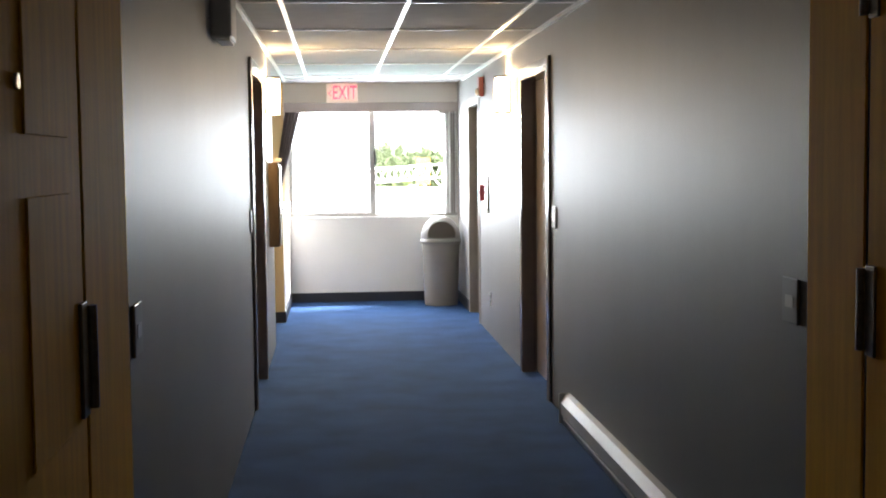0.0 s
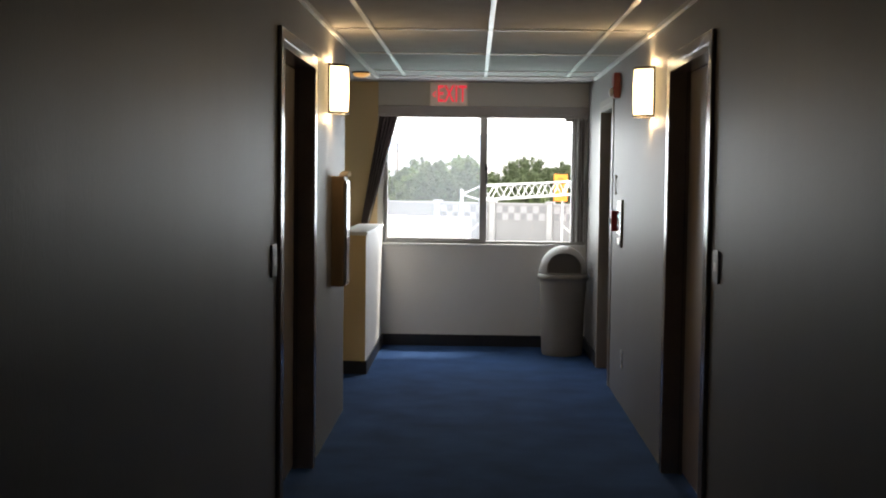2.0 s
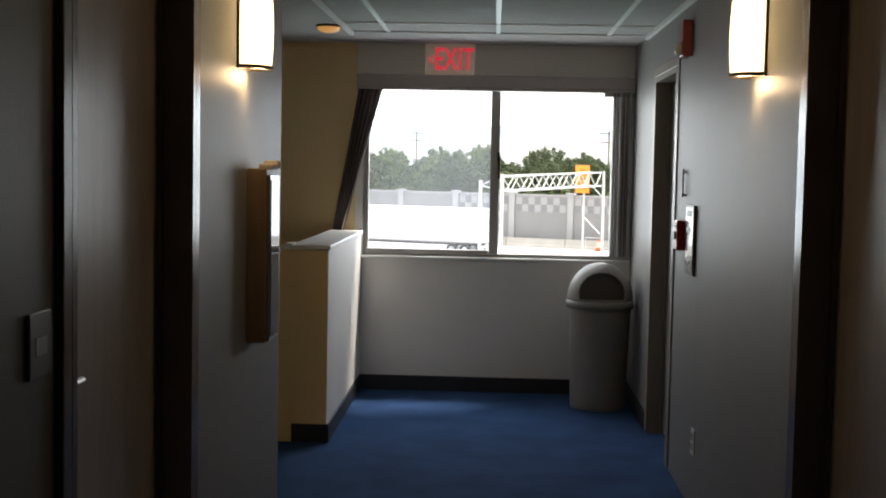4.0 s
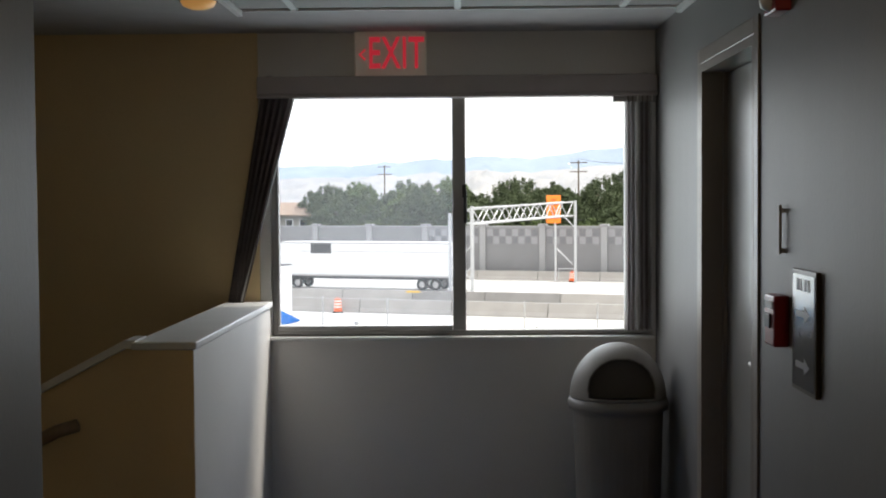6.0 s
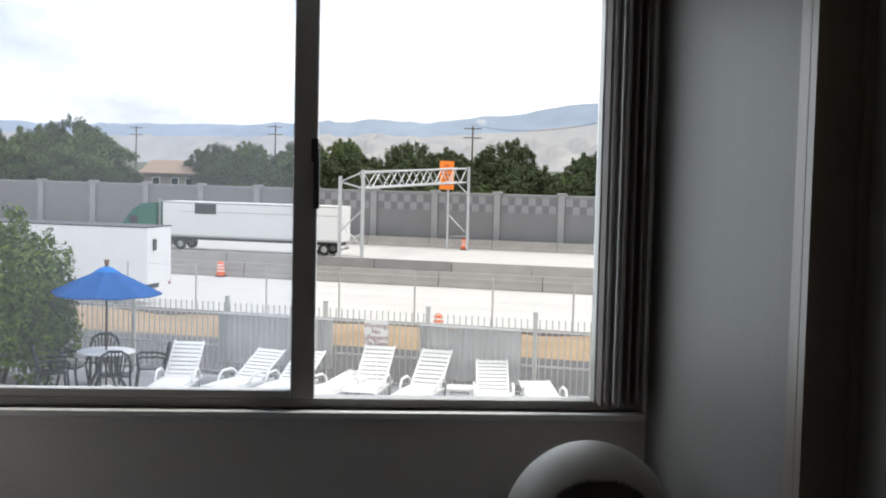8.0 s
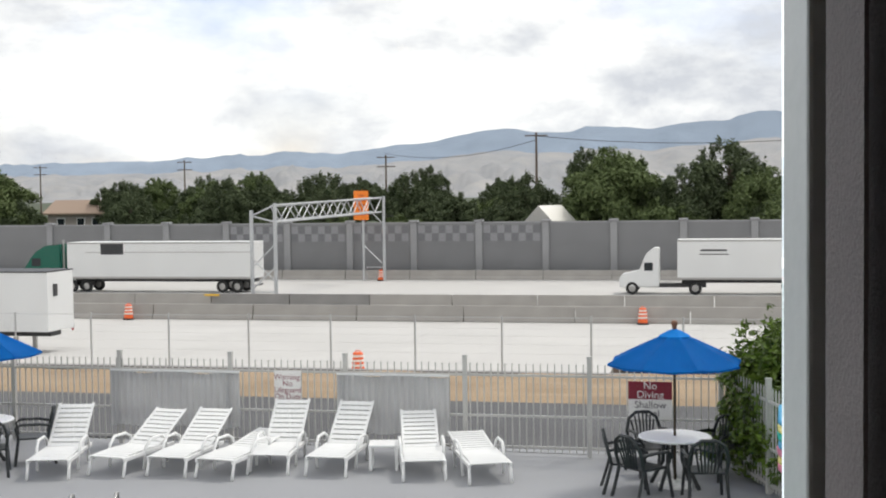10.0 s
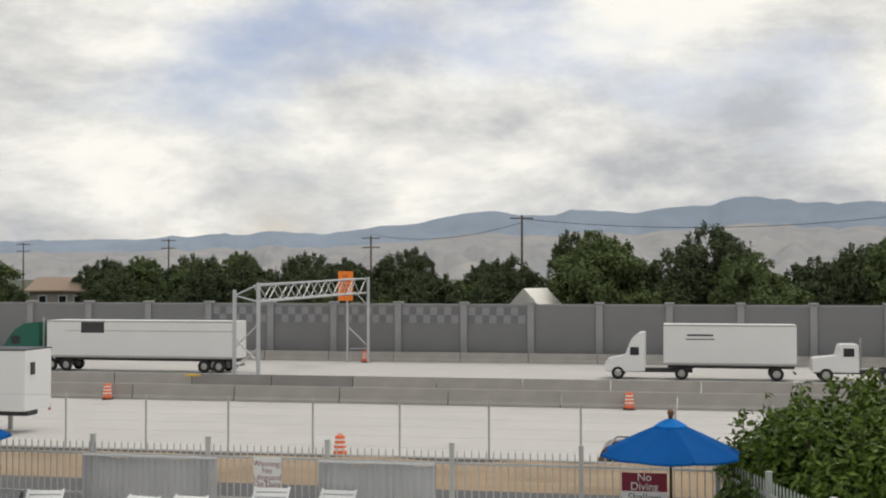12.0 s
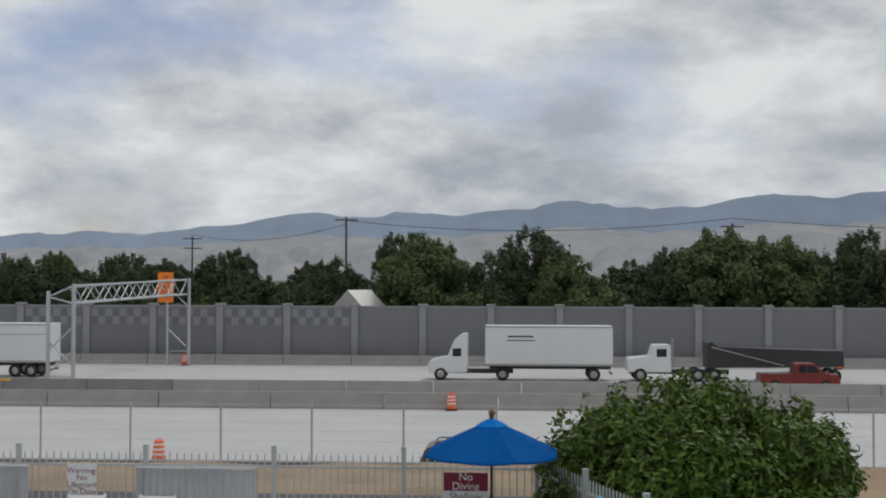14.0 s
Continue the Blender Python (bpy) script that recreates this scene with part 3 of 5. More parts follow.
# wooden wall box with a dark glass front
cab = thing("wall_cabinet", "shallow wooden wall box with a dark glass front and torn paper", "cabinet")
part("body", box((XL + 0.001, 9.875, 0.845), (XL + 0.072, 10.07, 1.478), 0.004), WOOD, cab)
door = part("door", box((XL + 0.073, 9.878, 0.85), (XL + 0.084, 10.067, 1.455), 0.003), STEEL, cab, "steel edged glass door")
part("pane", box((XL + 0.0845, 9.893, 0.868), (XL + 0.087, 10.052, 1.437)), BLACKGL, door, "dark reflecting glass")
bm = bmesh.new()
random.seed(4)
for i in range(9):
    a = 9.88 + 0.019 * i
    box((XL + 0.04, a, 1.478), (XL + 0.092, a + 0.026, 1.488 + 0.022 * random.random()), 0.002, bm=bm)
part("paper_edge", bm, PAPER, cab, "torn brown paper on top")

# boxes high on the wall and under the ceiling
EMBOX = material("emergency_box_beige", (0.50, 0.47, 0.43), 0.5, vary=0.06, bump=0.05)
em = thing("emergency_light", "dark grey emergency light box high on the wall", "emergency light")
part("housing", box((XL + 0.001, 5.66, 1.985), (XL + 0.085, 5.94, 2.205), 0.012), EMBOX, em)
part("lens", box((XL + 0.02, 5.68, 1.975), (XL + 0.075, 5.92, 1.9845)), WHITE, em, "pale lens strip underneath")
sd = thing("smoke_detector", "round smoke detector under the ceiling", "smoke detector", pose(0.345, 6.22, ZC + 0.005))
part("base", lathe([(0, 0), (0.085, 0), (0.085, -0.03), (0, -0.03)], 28), GREYPL, sd)
part("dome", lathe([(0.075, -0.03), (0.07, -0.06), (0.045, -0.075), (0, -0.078)], 28), GREYPL, sd, smooth=True)
cl = thing("ceiling_light", "small round warm ceiling light over the stairs", "ceiling light", pose(-0.98, 12.67, ZC))
part("base", lathe([(0, 0), (0.075, 0), (0.075, -0.012), (0, -0.012)], 24), BRONZE, cl)
part("shade", lathe([(0.068, -0.012), (0.06, -0.03), (0.03, -0.042), (0, -0.045)], 24), material("warm_diffuser", (0.8, 0.5, 0.2), 0.5, vary=0.02, bump=0, emit=((1.0, 0.5, 0.15), 0.1)), cl, smooth=True)

st = thing("alarm_strobe", "red fire alarm strobe above the exit door", "fire alarm")
part("body", box((XR - 0.045, 11.29, 2.03), (XR - 0.001, 11.42, 2.20), 0.006), RED, st)
part("strobe", lathe([(0.0, 0.03), (0.025, 0.022), (0.035, 0.0), (0.0, 0.0)], 16), WHITE, st, "clear strobe lens", True).matrix_basis = pose(XR - 0.045, 11.355, 2.07, 0, -90, 0)
ps = thing("pull_station", "red fire alarm pull station on the wall", "fire alarm")
part("body", box((XR - 0.044, 11.30, 1.125), (XR - 0.001, 11.405, 1.265), 0.006), RED, ps)
part("handle", box((XR - 0.051, 11.325, 1.175), (XR - 0.0445, 11.38, 1.215), 0.003), DARKPL, ps, "black pull handle")
part("label_strip", box((XR - 0.0465, 11.315, 1.228), (XR - 0.0445, 11.39, 1.248)), INKW, ps, "white label strip")
ev = thing("evacuation_plan", "evacuation plan behind dark glass in a thin frame", "notice")
part("frame", box((XR - 0.014, 11.0, 1.03), (XR - 0.001, 11.225, 1.345), 0.003), BRONZE, ev)
part("sheet", box((XR - 0.0155, 11.012, 1.042), (XR - 0.0145, 11.213, 1.333)), material("plan_print", (0.07, 0.08, 0.09), 0.15, vary=0.5, scale=14, bump=0), ev, "dark printed plan")
for y in (11.06, 11.095, 11.135, 11.165):
    part("text_bar", box((XR - 0.0168, y - 0.01, 1.292), (XR - 0.0156, y + 0.01, 1.322)), GREYPL, ev)
for z in (1.232, 1.10):
    arrow = [(11.18, z - 0.008), (11.18, z + 0.008), (11.10, z + 0.008), (11.10, z + 0.022), (11.05, z), (11.10, z - 0.022), (11.10, z - 0.008)]
    part("arrow", prism(arrow, XR - 0.0168, XR - 0.0156, "x"), GREYPL, ev, "pale arrow")
hk = thing("wall_bracket", "narrow grey metal bracket on the wall", "bracket")
part("arm", box((XR - 0.018, 11.35, 1.375), (XR - 0.010, 11.375, 1.51), 0.002), BEIGEPL, hk)
for z in (1.385, 1.495):
    part("foot", box((XR - 0.010, 11.352, z - 0.006), (XR - 0.001, 11.373, z + 0.006)), STEEL, hk)
ol = thing("outlet", "white wall outlet low on the wall", "outlet")
part("plate", box((XR - 0.007, 10.86, 0.25), (XR - 0.001, 10.935, 0.365), 0.002), WHITE, ol)
for z in (0.285, 0.33):
    part("socket", box((XR - 0.009, 10.882, z - 0.015), (XR - 0.0072, 10.913, z + 0.015), 0.002), GREYPL, ol)

# baseboard heater
bh = thing("baseboard_heater", "white metal baseboard heater along the wall", "heater")
hx = XR - 0.001
part("cover", prism([(hx, 0.05), (hx - 0.055, 0.05), (hx - 0.06, 0.12), (hx - 0.03, 0.16), (hx, 0.165)], 4.4, 7.3), WHITE, bh)
part("lower_rail", box((hx - 0.05, 4.4, 0.0), (hx - 0.002, 7.3, 0.03), 0.004), STEEL, bh)
part("fin_slot", box((hx - 0.04, 4.42, 0.0305), (hx - 0.004, 7.28, 0.0495)), DARKPL, bh, "dark air slot")
part("end_cap", box((hx - 0.063, 7.3005, 0.0), (hx, 7.32, 0.167), 0.004), WHITE, bh)

# waste bin with a domed lid
tc = thing("waste_bin", "grey-beige plastic waste bin with a domed swing lid", "waste bin", pose(0.675, 13.27, 0) @ Matrix.Diagonal((1, 1, 1.025, 1)))
part("body", lathe([(0, 0.0), (0.165, 0.0), (0.172, 0.02), (0.192, 0.60), (0.196, 0.62), (0, 0.62)], 40), BEIGEPL, tc, smooth=False)
part("rim", lathe([(0.19, 0.615), (0.212, 0.62), (0.216, 0.645), (0.208, 0.665), (0.19, 0.668), (0.19, 0.615)], 40), BEIGEPL, tc, smooth=True)
dome = lathe([(0.205 * math.cos(a), 0.668 + 0.225 * math.sin(a)) for a in np.linspace(0, math.pi / 2, 56)], 168)


def in_mouth(f):
    c = f.calc_center_median()
    return c.y < -0.06 and abs(c.x) < 0.14 and 0.684 < c.z < 0.715 + 0.125 * math.sqrt(1 - (c.x / 0.14) ** 2)


bmesh.ops.delete(dome, geom=[f for f in dome.faces if in_mouth(f)], context="FACES")
bmesh.ops.solidify(dome, geom=dome.faces[:], thickness=0.006)
lid = part("lid", dome, BEIGEPL, tc, smooth=True)
arch = [(0.182, 0.672), (0.172, 0.7355), (0.136, 0.80), (0.086, 0.845), (0.028, 0.866)]
flap = prism(arch + [(-x, z) for x, z in reversed(arch)], -0.088, -0.076)
part("flap", flap, FLAP, lid, "swing flap set back in the lid")

# ======== outdoors ========
DZ, FZ = -2.70, -6.23
FW = Matrix.Translation((0.33, 13.16, 0)) @ Matrix.Rotation(radians(-19.6), 4, "Z")
FWI = FW.inverted()


def fw(s, d, z, rz=0):
    return FW @ pose(s, d, z, 0, 0, rz)


def slab(name, s0, s1, d0, d1, z0, z1, mat, label, category, m=FW):
    ob = finish(box((s0, d0, z0), (s1, d1, z1)), name, mat)
    ob.matrix_world = m
    return tagged(ob, label, category, "", "structure")


# land to the horizon, lower than the highway's slab
bm = bmesh.new()
bmesh.ops.create_grid(bm, x_segments=2, y_segments=2, size=4800)
g = structure("ground", bm, LAND, "dark green flat land reaching to the hills", "ground")
g.location = (0, 0, FZ - 0.3)
slab("road", -320, 320, 29.2, 110.2, FZ - 0.25, FZ, CONCRETE, "pale new concrete highway with long joints", "road")
# pool side: deck, alley and dirt strip on one terrace, with the pool's basin left open
PX0, PX1, PY0, PY1 = -9.0, 9.5, 19.5, 28.35

def clipped(name, pts, z0, z1, mat, label, cat):
    return structure(name, prism(pts, z0, z1, "z"), mat, label, cat)


def wxy(s, d):
    v = FW @ Vector((s, d, 0))
    return (v.x, v.y)


clipped("pavement_deck_far", [(PX0, PY1), (PX1, PY1), (PX1, wxy(3.9, 20.0)[1]), wxy(3.9, 20.0), wxy(-17.6, 20.0), (PX0, wxy(-17.6, 20.0)[1])], DZ - 0.3, DZ, DECK, "grey painted concrete pool deck", "deck")
clipped("pavement_deck_near", [(-40, 13.89), (40, 13.89), (40, PY0), (-40, PY0)], DZ - 0.3, DZ, DECK, "grey painted concrete pool deck by the building", "deck")
clipped("pavement_deck_west", [(-40, PY0), (PX0, PY0), (PX0, 38.0), (-40, 44.0)], DZ - 0.3, DZ - 0.001, DECK, "grey painted concrete pool deck", "deck")
clipped("pavement_deck_east", [(PX1, PY0), (40, PY0), (40, 25.0), (PX1, 30.0)], DZ - 0.3, DZ - 0.001, DECK, "grey painted concrete pool deck", "deck")
slab("pavement_alley", -60, 60, 20.0, 24.6, DZ - 0.3, DZ - 0.006, ASPHALT, "worn asphalt alley behind the fence", "alley")
# uneven dirt strip
bm = bmesh.new()
nx, ny = 160, 10
noise.seed_set(3)
vs = [[bm.verts.new((-60 + 120 * i / nx, 24.6 + 3.5 * j / ny, DZ - 0.01 + (0.16 * noise.noise((i * 0.33, j * 0.5, 1)) + 0.10) * min(1, j / 2) * (1 if j < ny else 0.2))) for i in range(nx + 1)] for j in range(ny + 1)]
for j in range(ny):
    for i in range(nx):
        bm.faces.new((vs[j][i], vs[j][i + 1], vs[j + 1][i + 1], vs[j + 1][i]))
bed = box((-60, 24.6, DZ - 0.3), (60, 28.1, DZ - 0.1), bm=bm)
ob = structure("ground_dirt_strip", bm, DIRT, "bare tan dirt strip behind the alley", "ground")
ob.matrix_world = FW
slab("wall_retaining", -60, 60, 28.1, 28.5, FZ - 0.2, DZ + 0.02, JERSEY, "concrete retaining wall above the highway", "wall")
slab("kerb", -60, 60, 27.86, 28.1, DZ - 0.3, DZ + 0.12, JERSEYD, "weathered dark concrete kerb at the edge", "kerb")

# the pool
pool = structure("water", box((PX0, PY0, DZ - 0.5), (PX1, PY1, DZ - 0.13)), POOL, "green pool water", "water")
pool.visible_shadow = True
cop = thing("pool_coping", "red-brown tile coping along the pool edge", "coping", None, "", "structure")
me = None
for k in range(92):
    x = PX0 + 0.2 * k
    if me is None:
        first = part("tile", box((0.004, -0.10, -0.13), (0.196, 0.06, 0.012), 0.006), COPING, cop)
        me, tilep = first.data, first
    else:
        tilep = new("tile", me)
        tilep.parent = cop
    tilep.matrix_basis = pose(x, PY1, DZ)
for x in (-2.4, -0.9, 0.6, 2.7, 4.5):
    tagged(finish(box((x - 0.12, PY1 + 0.22, DZ), (x + 0.12, PY1 + 0.3, DZ + 0.008), 0.002), "depth_marker", WHITE), "white depth marker tile set on the pool deck", "marker", "depth markers")
lad = thing("pool_ladder", "pair of stainless steel pool ladder rails", "pool ladder")
for x in (-2.2, -1.66):
    part("rail", tube([(x, 28.72, DZ), (x, 28.72, DZ + 0.42), (x, 28.66, DZ + 0.55), (x, 28.5, DZ + 0.58), (x, 28.34, DZ + 0.52), (x, 28.24, DZ + 0.3), (x, 28.2, DZ - 0.12)], 0.024), STEEL, lad, smooth=True)


# ---- pool fence ----
def fence_run(f, m, length, post_every, first, height=1.5, gap=0.115):
    """Posts, two rails and pointed pickets along local x from 0 to length."""
    pk = pm = None
    n = int(length / gap)
    posts = []
    x = first
    while x <= length + 0.01:
        posts.append(x)
        x += post_every
    mats = FENCE
    for z in (0.12, 0.62, height - 0.22):
        part("rail", box((0, -0.018, z), (length, 0.018, z + 0.035)), mats, f).matrix_basis = m
    for x in posts:
        if pm is None:
            bm2 = box((-0.035, -0.035, 0), (0.035, 0.035, height + 0.1))
            box((-0.04, -0.04, height + 0.1), (0.04, 0.04, height + 0.12), bm=bm2)
            o = part("post", bm2, mats, f)
            pm = o.data
        else:
            o = new("post", pm)
            o.parent = f
        o.matrix_basis = m @ Matrix.Translation((x, 0, 0))
    for k in range(n + 1):
        x = k * gap
        if min(abs(x - p) for p in posts) < 0.05:
            continue
        if pk is None:
            bm2 = box((-0.009, -0.009, 0.06), (0.009, 0.009, height - 0.03))
            bmesh.ops.create_cone(bm2, cap_ends=False, segments=4, radius1=0.0125, radius2=0.0, depth=0.04, matrix=Matrix.Translation((0, 0, height - 0.01)) @ Matrix.Rotation(radians(45), 4, "Z"))
            o = part("picket", bm2, mats, f)
            pk = o.data
        else:
            o = new("picket", pk)
            o.parent = f
        o.matrix_basis = m @ Matrix.Translation((x, 0, 0))


fen = thing("pool_fence", "pale metal picket fence around the pool", "fence")
fence_run(fen, fw(-21.9, 19.5, DZ), 22.2, 2.02, 0.02)
side = thing("side_fence", "pale metal picket fence turning back along the shrub", "fence")
c0 = FW @ Vector((0.36, 19.4, 0))
fence_run(side, Matrix.Translation((c0.x, c0.y, DZ)) @ Matrix.Rotation(math.atan2(22.0 - c0.y, 6.95 - c0.x), 4, "Z"), 9.2, 2.0, 0.02)


def corrugated(s0, s1):
    t = thing("fence_screen", "white corrugated plastic screen tied to the fence", "screen", fw(s0, 19.44, DZ + 0.32), "fence screens")
    w, h, n = s1 - s0, 0.95, int((s1 - s0) / 0.11) * 6
    bm = bmesh.new()
    rows = [[bm.verts.new((w * i / n, 0.016 * math.sin(2 * math.pi * i / 6) - 0.02, h * j + 0.03 * math.sin(i * 0.11 + j))) for i in range(n + 1)] for j in range(2)]
    for i in range(n):
        bm.faces.new((rows[0][i], rows[0][i + 1], rows[1][i + 1], rows[1][i]))
    bmesh.ops.solidify(bm, geom=bm.faces[:], thickness=0.004)
    part("sheet", bm, SCREEN, t)
    part("top_strip", box((0, -0.045, h - 0.01), (w, -0.005, h + 0.03), 0.004), SCREEN, t)


corrugated(-9.9, -7.55)
corrugated(-5.85, -3.95)
s1 = thing("pool_sign", "white sign warning of no lifeguard on the fence", "sign", fw(-6.7, 19.42, DZ + 1.05), "pool signs")
part("board", box((-0.235, -0.012, -0.27), (0.235, 0, 0.27), 0.004), INKW, s1)
lettering("text", "Warning:\nNo\nLifeguard\nOn Duty", 0.128, pose(0, -0.014, 0, 90), MAROON, s1, 0.001)
s2 = thing("pool_sign", "maroon and white sign forbidding diving on the fence", "sign", fw(-0.72, 19.42, DZ + 0.95), "pool signs")
part("board", box((-0.34, -0.012, -0.30), (0.34, 0, 0.30), 0.004), INKW, s2)
part("upper_board", box((-0.34, -0.018, 0.02), (0.34, -0.0125, 0.30), 0.001), MAROON, s2, "maroon upper half")
lettering("text", "No\nDiving", 0.165, pose(0, -0.02, 0.16, 90), INKW, s2, 0.001)
lettering("text", "Shallow\nPool", 0.16, pose(0, -0.014, -0.14, 90), INK, s2, 0.001)
s3 = thing("fence_notice", "small white notice tied to the side fence", "sign", pose(6.88, 24.9, DZ + 0.95, 0, 0, -90))
part("board", box((-0.22, -0.03, -0.16), (0.22, -0.02, 0.16), 0.004), INKW, s3)
for k in range(2):
    part("text_bar", box((-0.12, -0.033, 0.04 - 0.1 * k), (0.12, -0.0305, 0.07 - 0.1 * k)), GREYPL, s3)
random.seed(7)
for k, c in enumerate(("pink", "yellow", "pink", "blue", "teal", "yellow", "blue")):
    z = DZ + 0.62 + 0.1 * k
    n = thing("pool_noodle", c + " foam pool noodle hung along the side fence", "pool noodle", None, "pool noodles")
    e = 0.12 * random.random()
    part("foam", tube([(6.86, 26.95 - e, z + 0.02), (6.76, 27.0, z), (6.72, 27.15, z - 0.03), (6.72, 27.5, z), (6.74, 27.95, z + 0.04), (6.82, 28.1 + e, z + 0.22 if k == 6 else z + 0.07)], 0.04), NOODLE[c], n, smooth=True)


# ---- pool furniture ----
def lounger(raise_deg):
    t = thing("sun_lounger", "white slatted resin sun lounger on the pool deck", "sun lounger", None, "white sun loungers")
    # local -y is the foot end, +y the head
    for x in (-0.31, 0.31):
        part("side_rail", box((x - 0.02, -0.95, 0.24), (x + 0.02, 0.45, 0.30), 0.008), RESINW, t)
        part("armrest", tube([(x, -0.42, 0.02), (x * 1.06, -0.38, 0.36), (x * 1.08, -0.25, 0.47), (x * 1.08, 0.05, 0.47), (x * 1.06, 0.18, 0.40), (x, 0.24, 0.02)], 0.024), RESINW, t, smooth=True)
        part("leg", tube([(x, -0.9, 0.26), (x, -0.94, 0.12), (x * 1.02, -0.98, 0.0)], 0.024), RESINW, t, smooth=True)
    for y in np.arange(-0.95, 0.02, 0.105):
        part("seat_slat", box((-0.29, y, 0.285 - 0.02 * math.sin(y * 3)), (0.29, y + 0.09, 0.305 - 0.02 * math.sin(y * 3)), 0.006), RESINW, t)
    back = part("backrest", box((-0.29, 0.0, -0.012), (-0.25, 0.95, 0.012), 0.004), RESINW, t)
    back.matrix_basis = pose(0, 0.06, 0.30, raise_deg, 0, 0)
    part("back_rail", box((0.25, 0.0, -0.012), (0.29, 0.95, 0.012), 0.004), RESINW, back)
    for y in np.arange(0.0, 0.9, 0.105):
        part("back_slat", box((-0.249, y, -0.008), (0.249, y + 0.078, 0.01), 0.004), RESINW, back)
    if raise_deg > 15:
        part("prop", rod((0, 0.62, 0.02), (0, 0.62 * math.cos(radians(raise_deg)) + 0.06, 0.30 + 0.6 * math.sin(radians(raise_deg))), 0.012), RESINW, t)
    return t


up, low, mid = lounger(37), lounger(7), lounger(28)
up.matrix_world = pose(-3.0, 33.05, DZ, 0, 0, -6)
mid.matrix_world = pose(-1.80, 33.0, DZ, 0, 0, -28)
low.matrix_world = pose(-0.16, 32.5, DZ, 0, 0, -28)
copy_thing(mid, pose(-0.98, 32.85, DZ, 0, 0, -22))
copy_thing(up, pose(0.42, 32.75, DZ, 0, 0, -14))
copy_thing(up, pose(1.38, 32.4, DZ, 0, 0, -20))
copy_thing(mid, pose(2.55, 31.9, DZ, 0, 0, -4))
copy_thing(low, pose(3.38, 31.55, DZ, 0, 0, 2))
stb = thing("side_table", "small square white resin side table between loungers", "side table", pose(1.98, 31.95, DZ, 0, 0, -8))
part("tabletop", box((-0.23, -0.23, 0.36), (0.23, 0.23, 0.40), 0.012), RESINW, stb)
for x in (-0.2, 0.2):
    for y in (-0.2, 0.2):
        part("leg", box((x - 0.025, y - 0.025, 0), (x + 0.025, y + 0.025, 0.36), 0.008), RESINW, stb)


def patio_chair():
    c = thing("patio_chair", "dark green resin armchair with a slatted fan back", "chair", None, "patio chairs")
    part("seat", box((-0.23, -0.24, 0.40), (0.23, 0.22, 0.43), 0.012), RESING, c)
    for x in (-0.25, 0.25):
        part("front_leg", tube([(x, -0.23, 0.42), (x * 1.05, -0.26, 0.2), (x * 1.1, -0.29, 0)], 0.024, 6), RESING, c)
        part("back_leg", tube([(x, 0.22, 0.42), (x * 1.03, 0.28, 0.2), (x * 1.08, 0.34, 0)], 0.024, 6), RESING, c)
        part("armrest", tube([(x, -0.23, 0.42), (x * 1.1, -0.27, 0.60), (x * 1.14, -0.2, 0.655), (x * 1.12, 0.1, 0.65), (x * 0.98, 0.26, 0.62)], 0.024, 6), RESING, c)
    arc = [(-0.25, 0.22, 0.42), (-0.27, 0.27, 0.62), (-0.22, 0.31, 0.80), (-0.1, 0.33, 0.88), (0.1, 0.33, 0.88), (0.22, 0.31, 0.80), (0.27, 0.27, 0.62), (0.25, 0.22, 0.42)]
    part("back_frame", tube(arc, 0.026, 6), RESING, c)
    for k in range(-3, 4):
        part("back_slat", rod((0.04 * k, 0.225, 0.43), (0.062 * k, 0.32, 0.875 - 0.012 * k * k), 0.015, n=5), RESING, c)
    return c


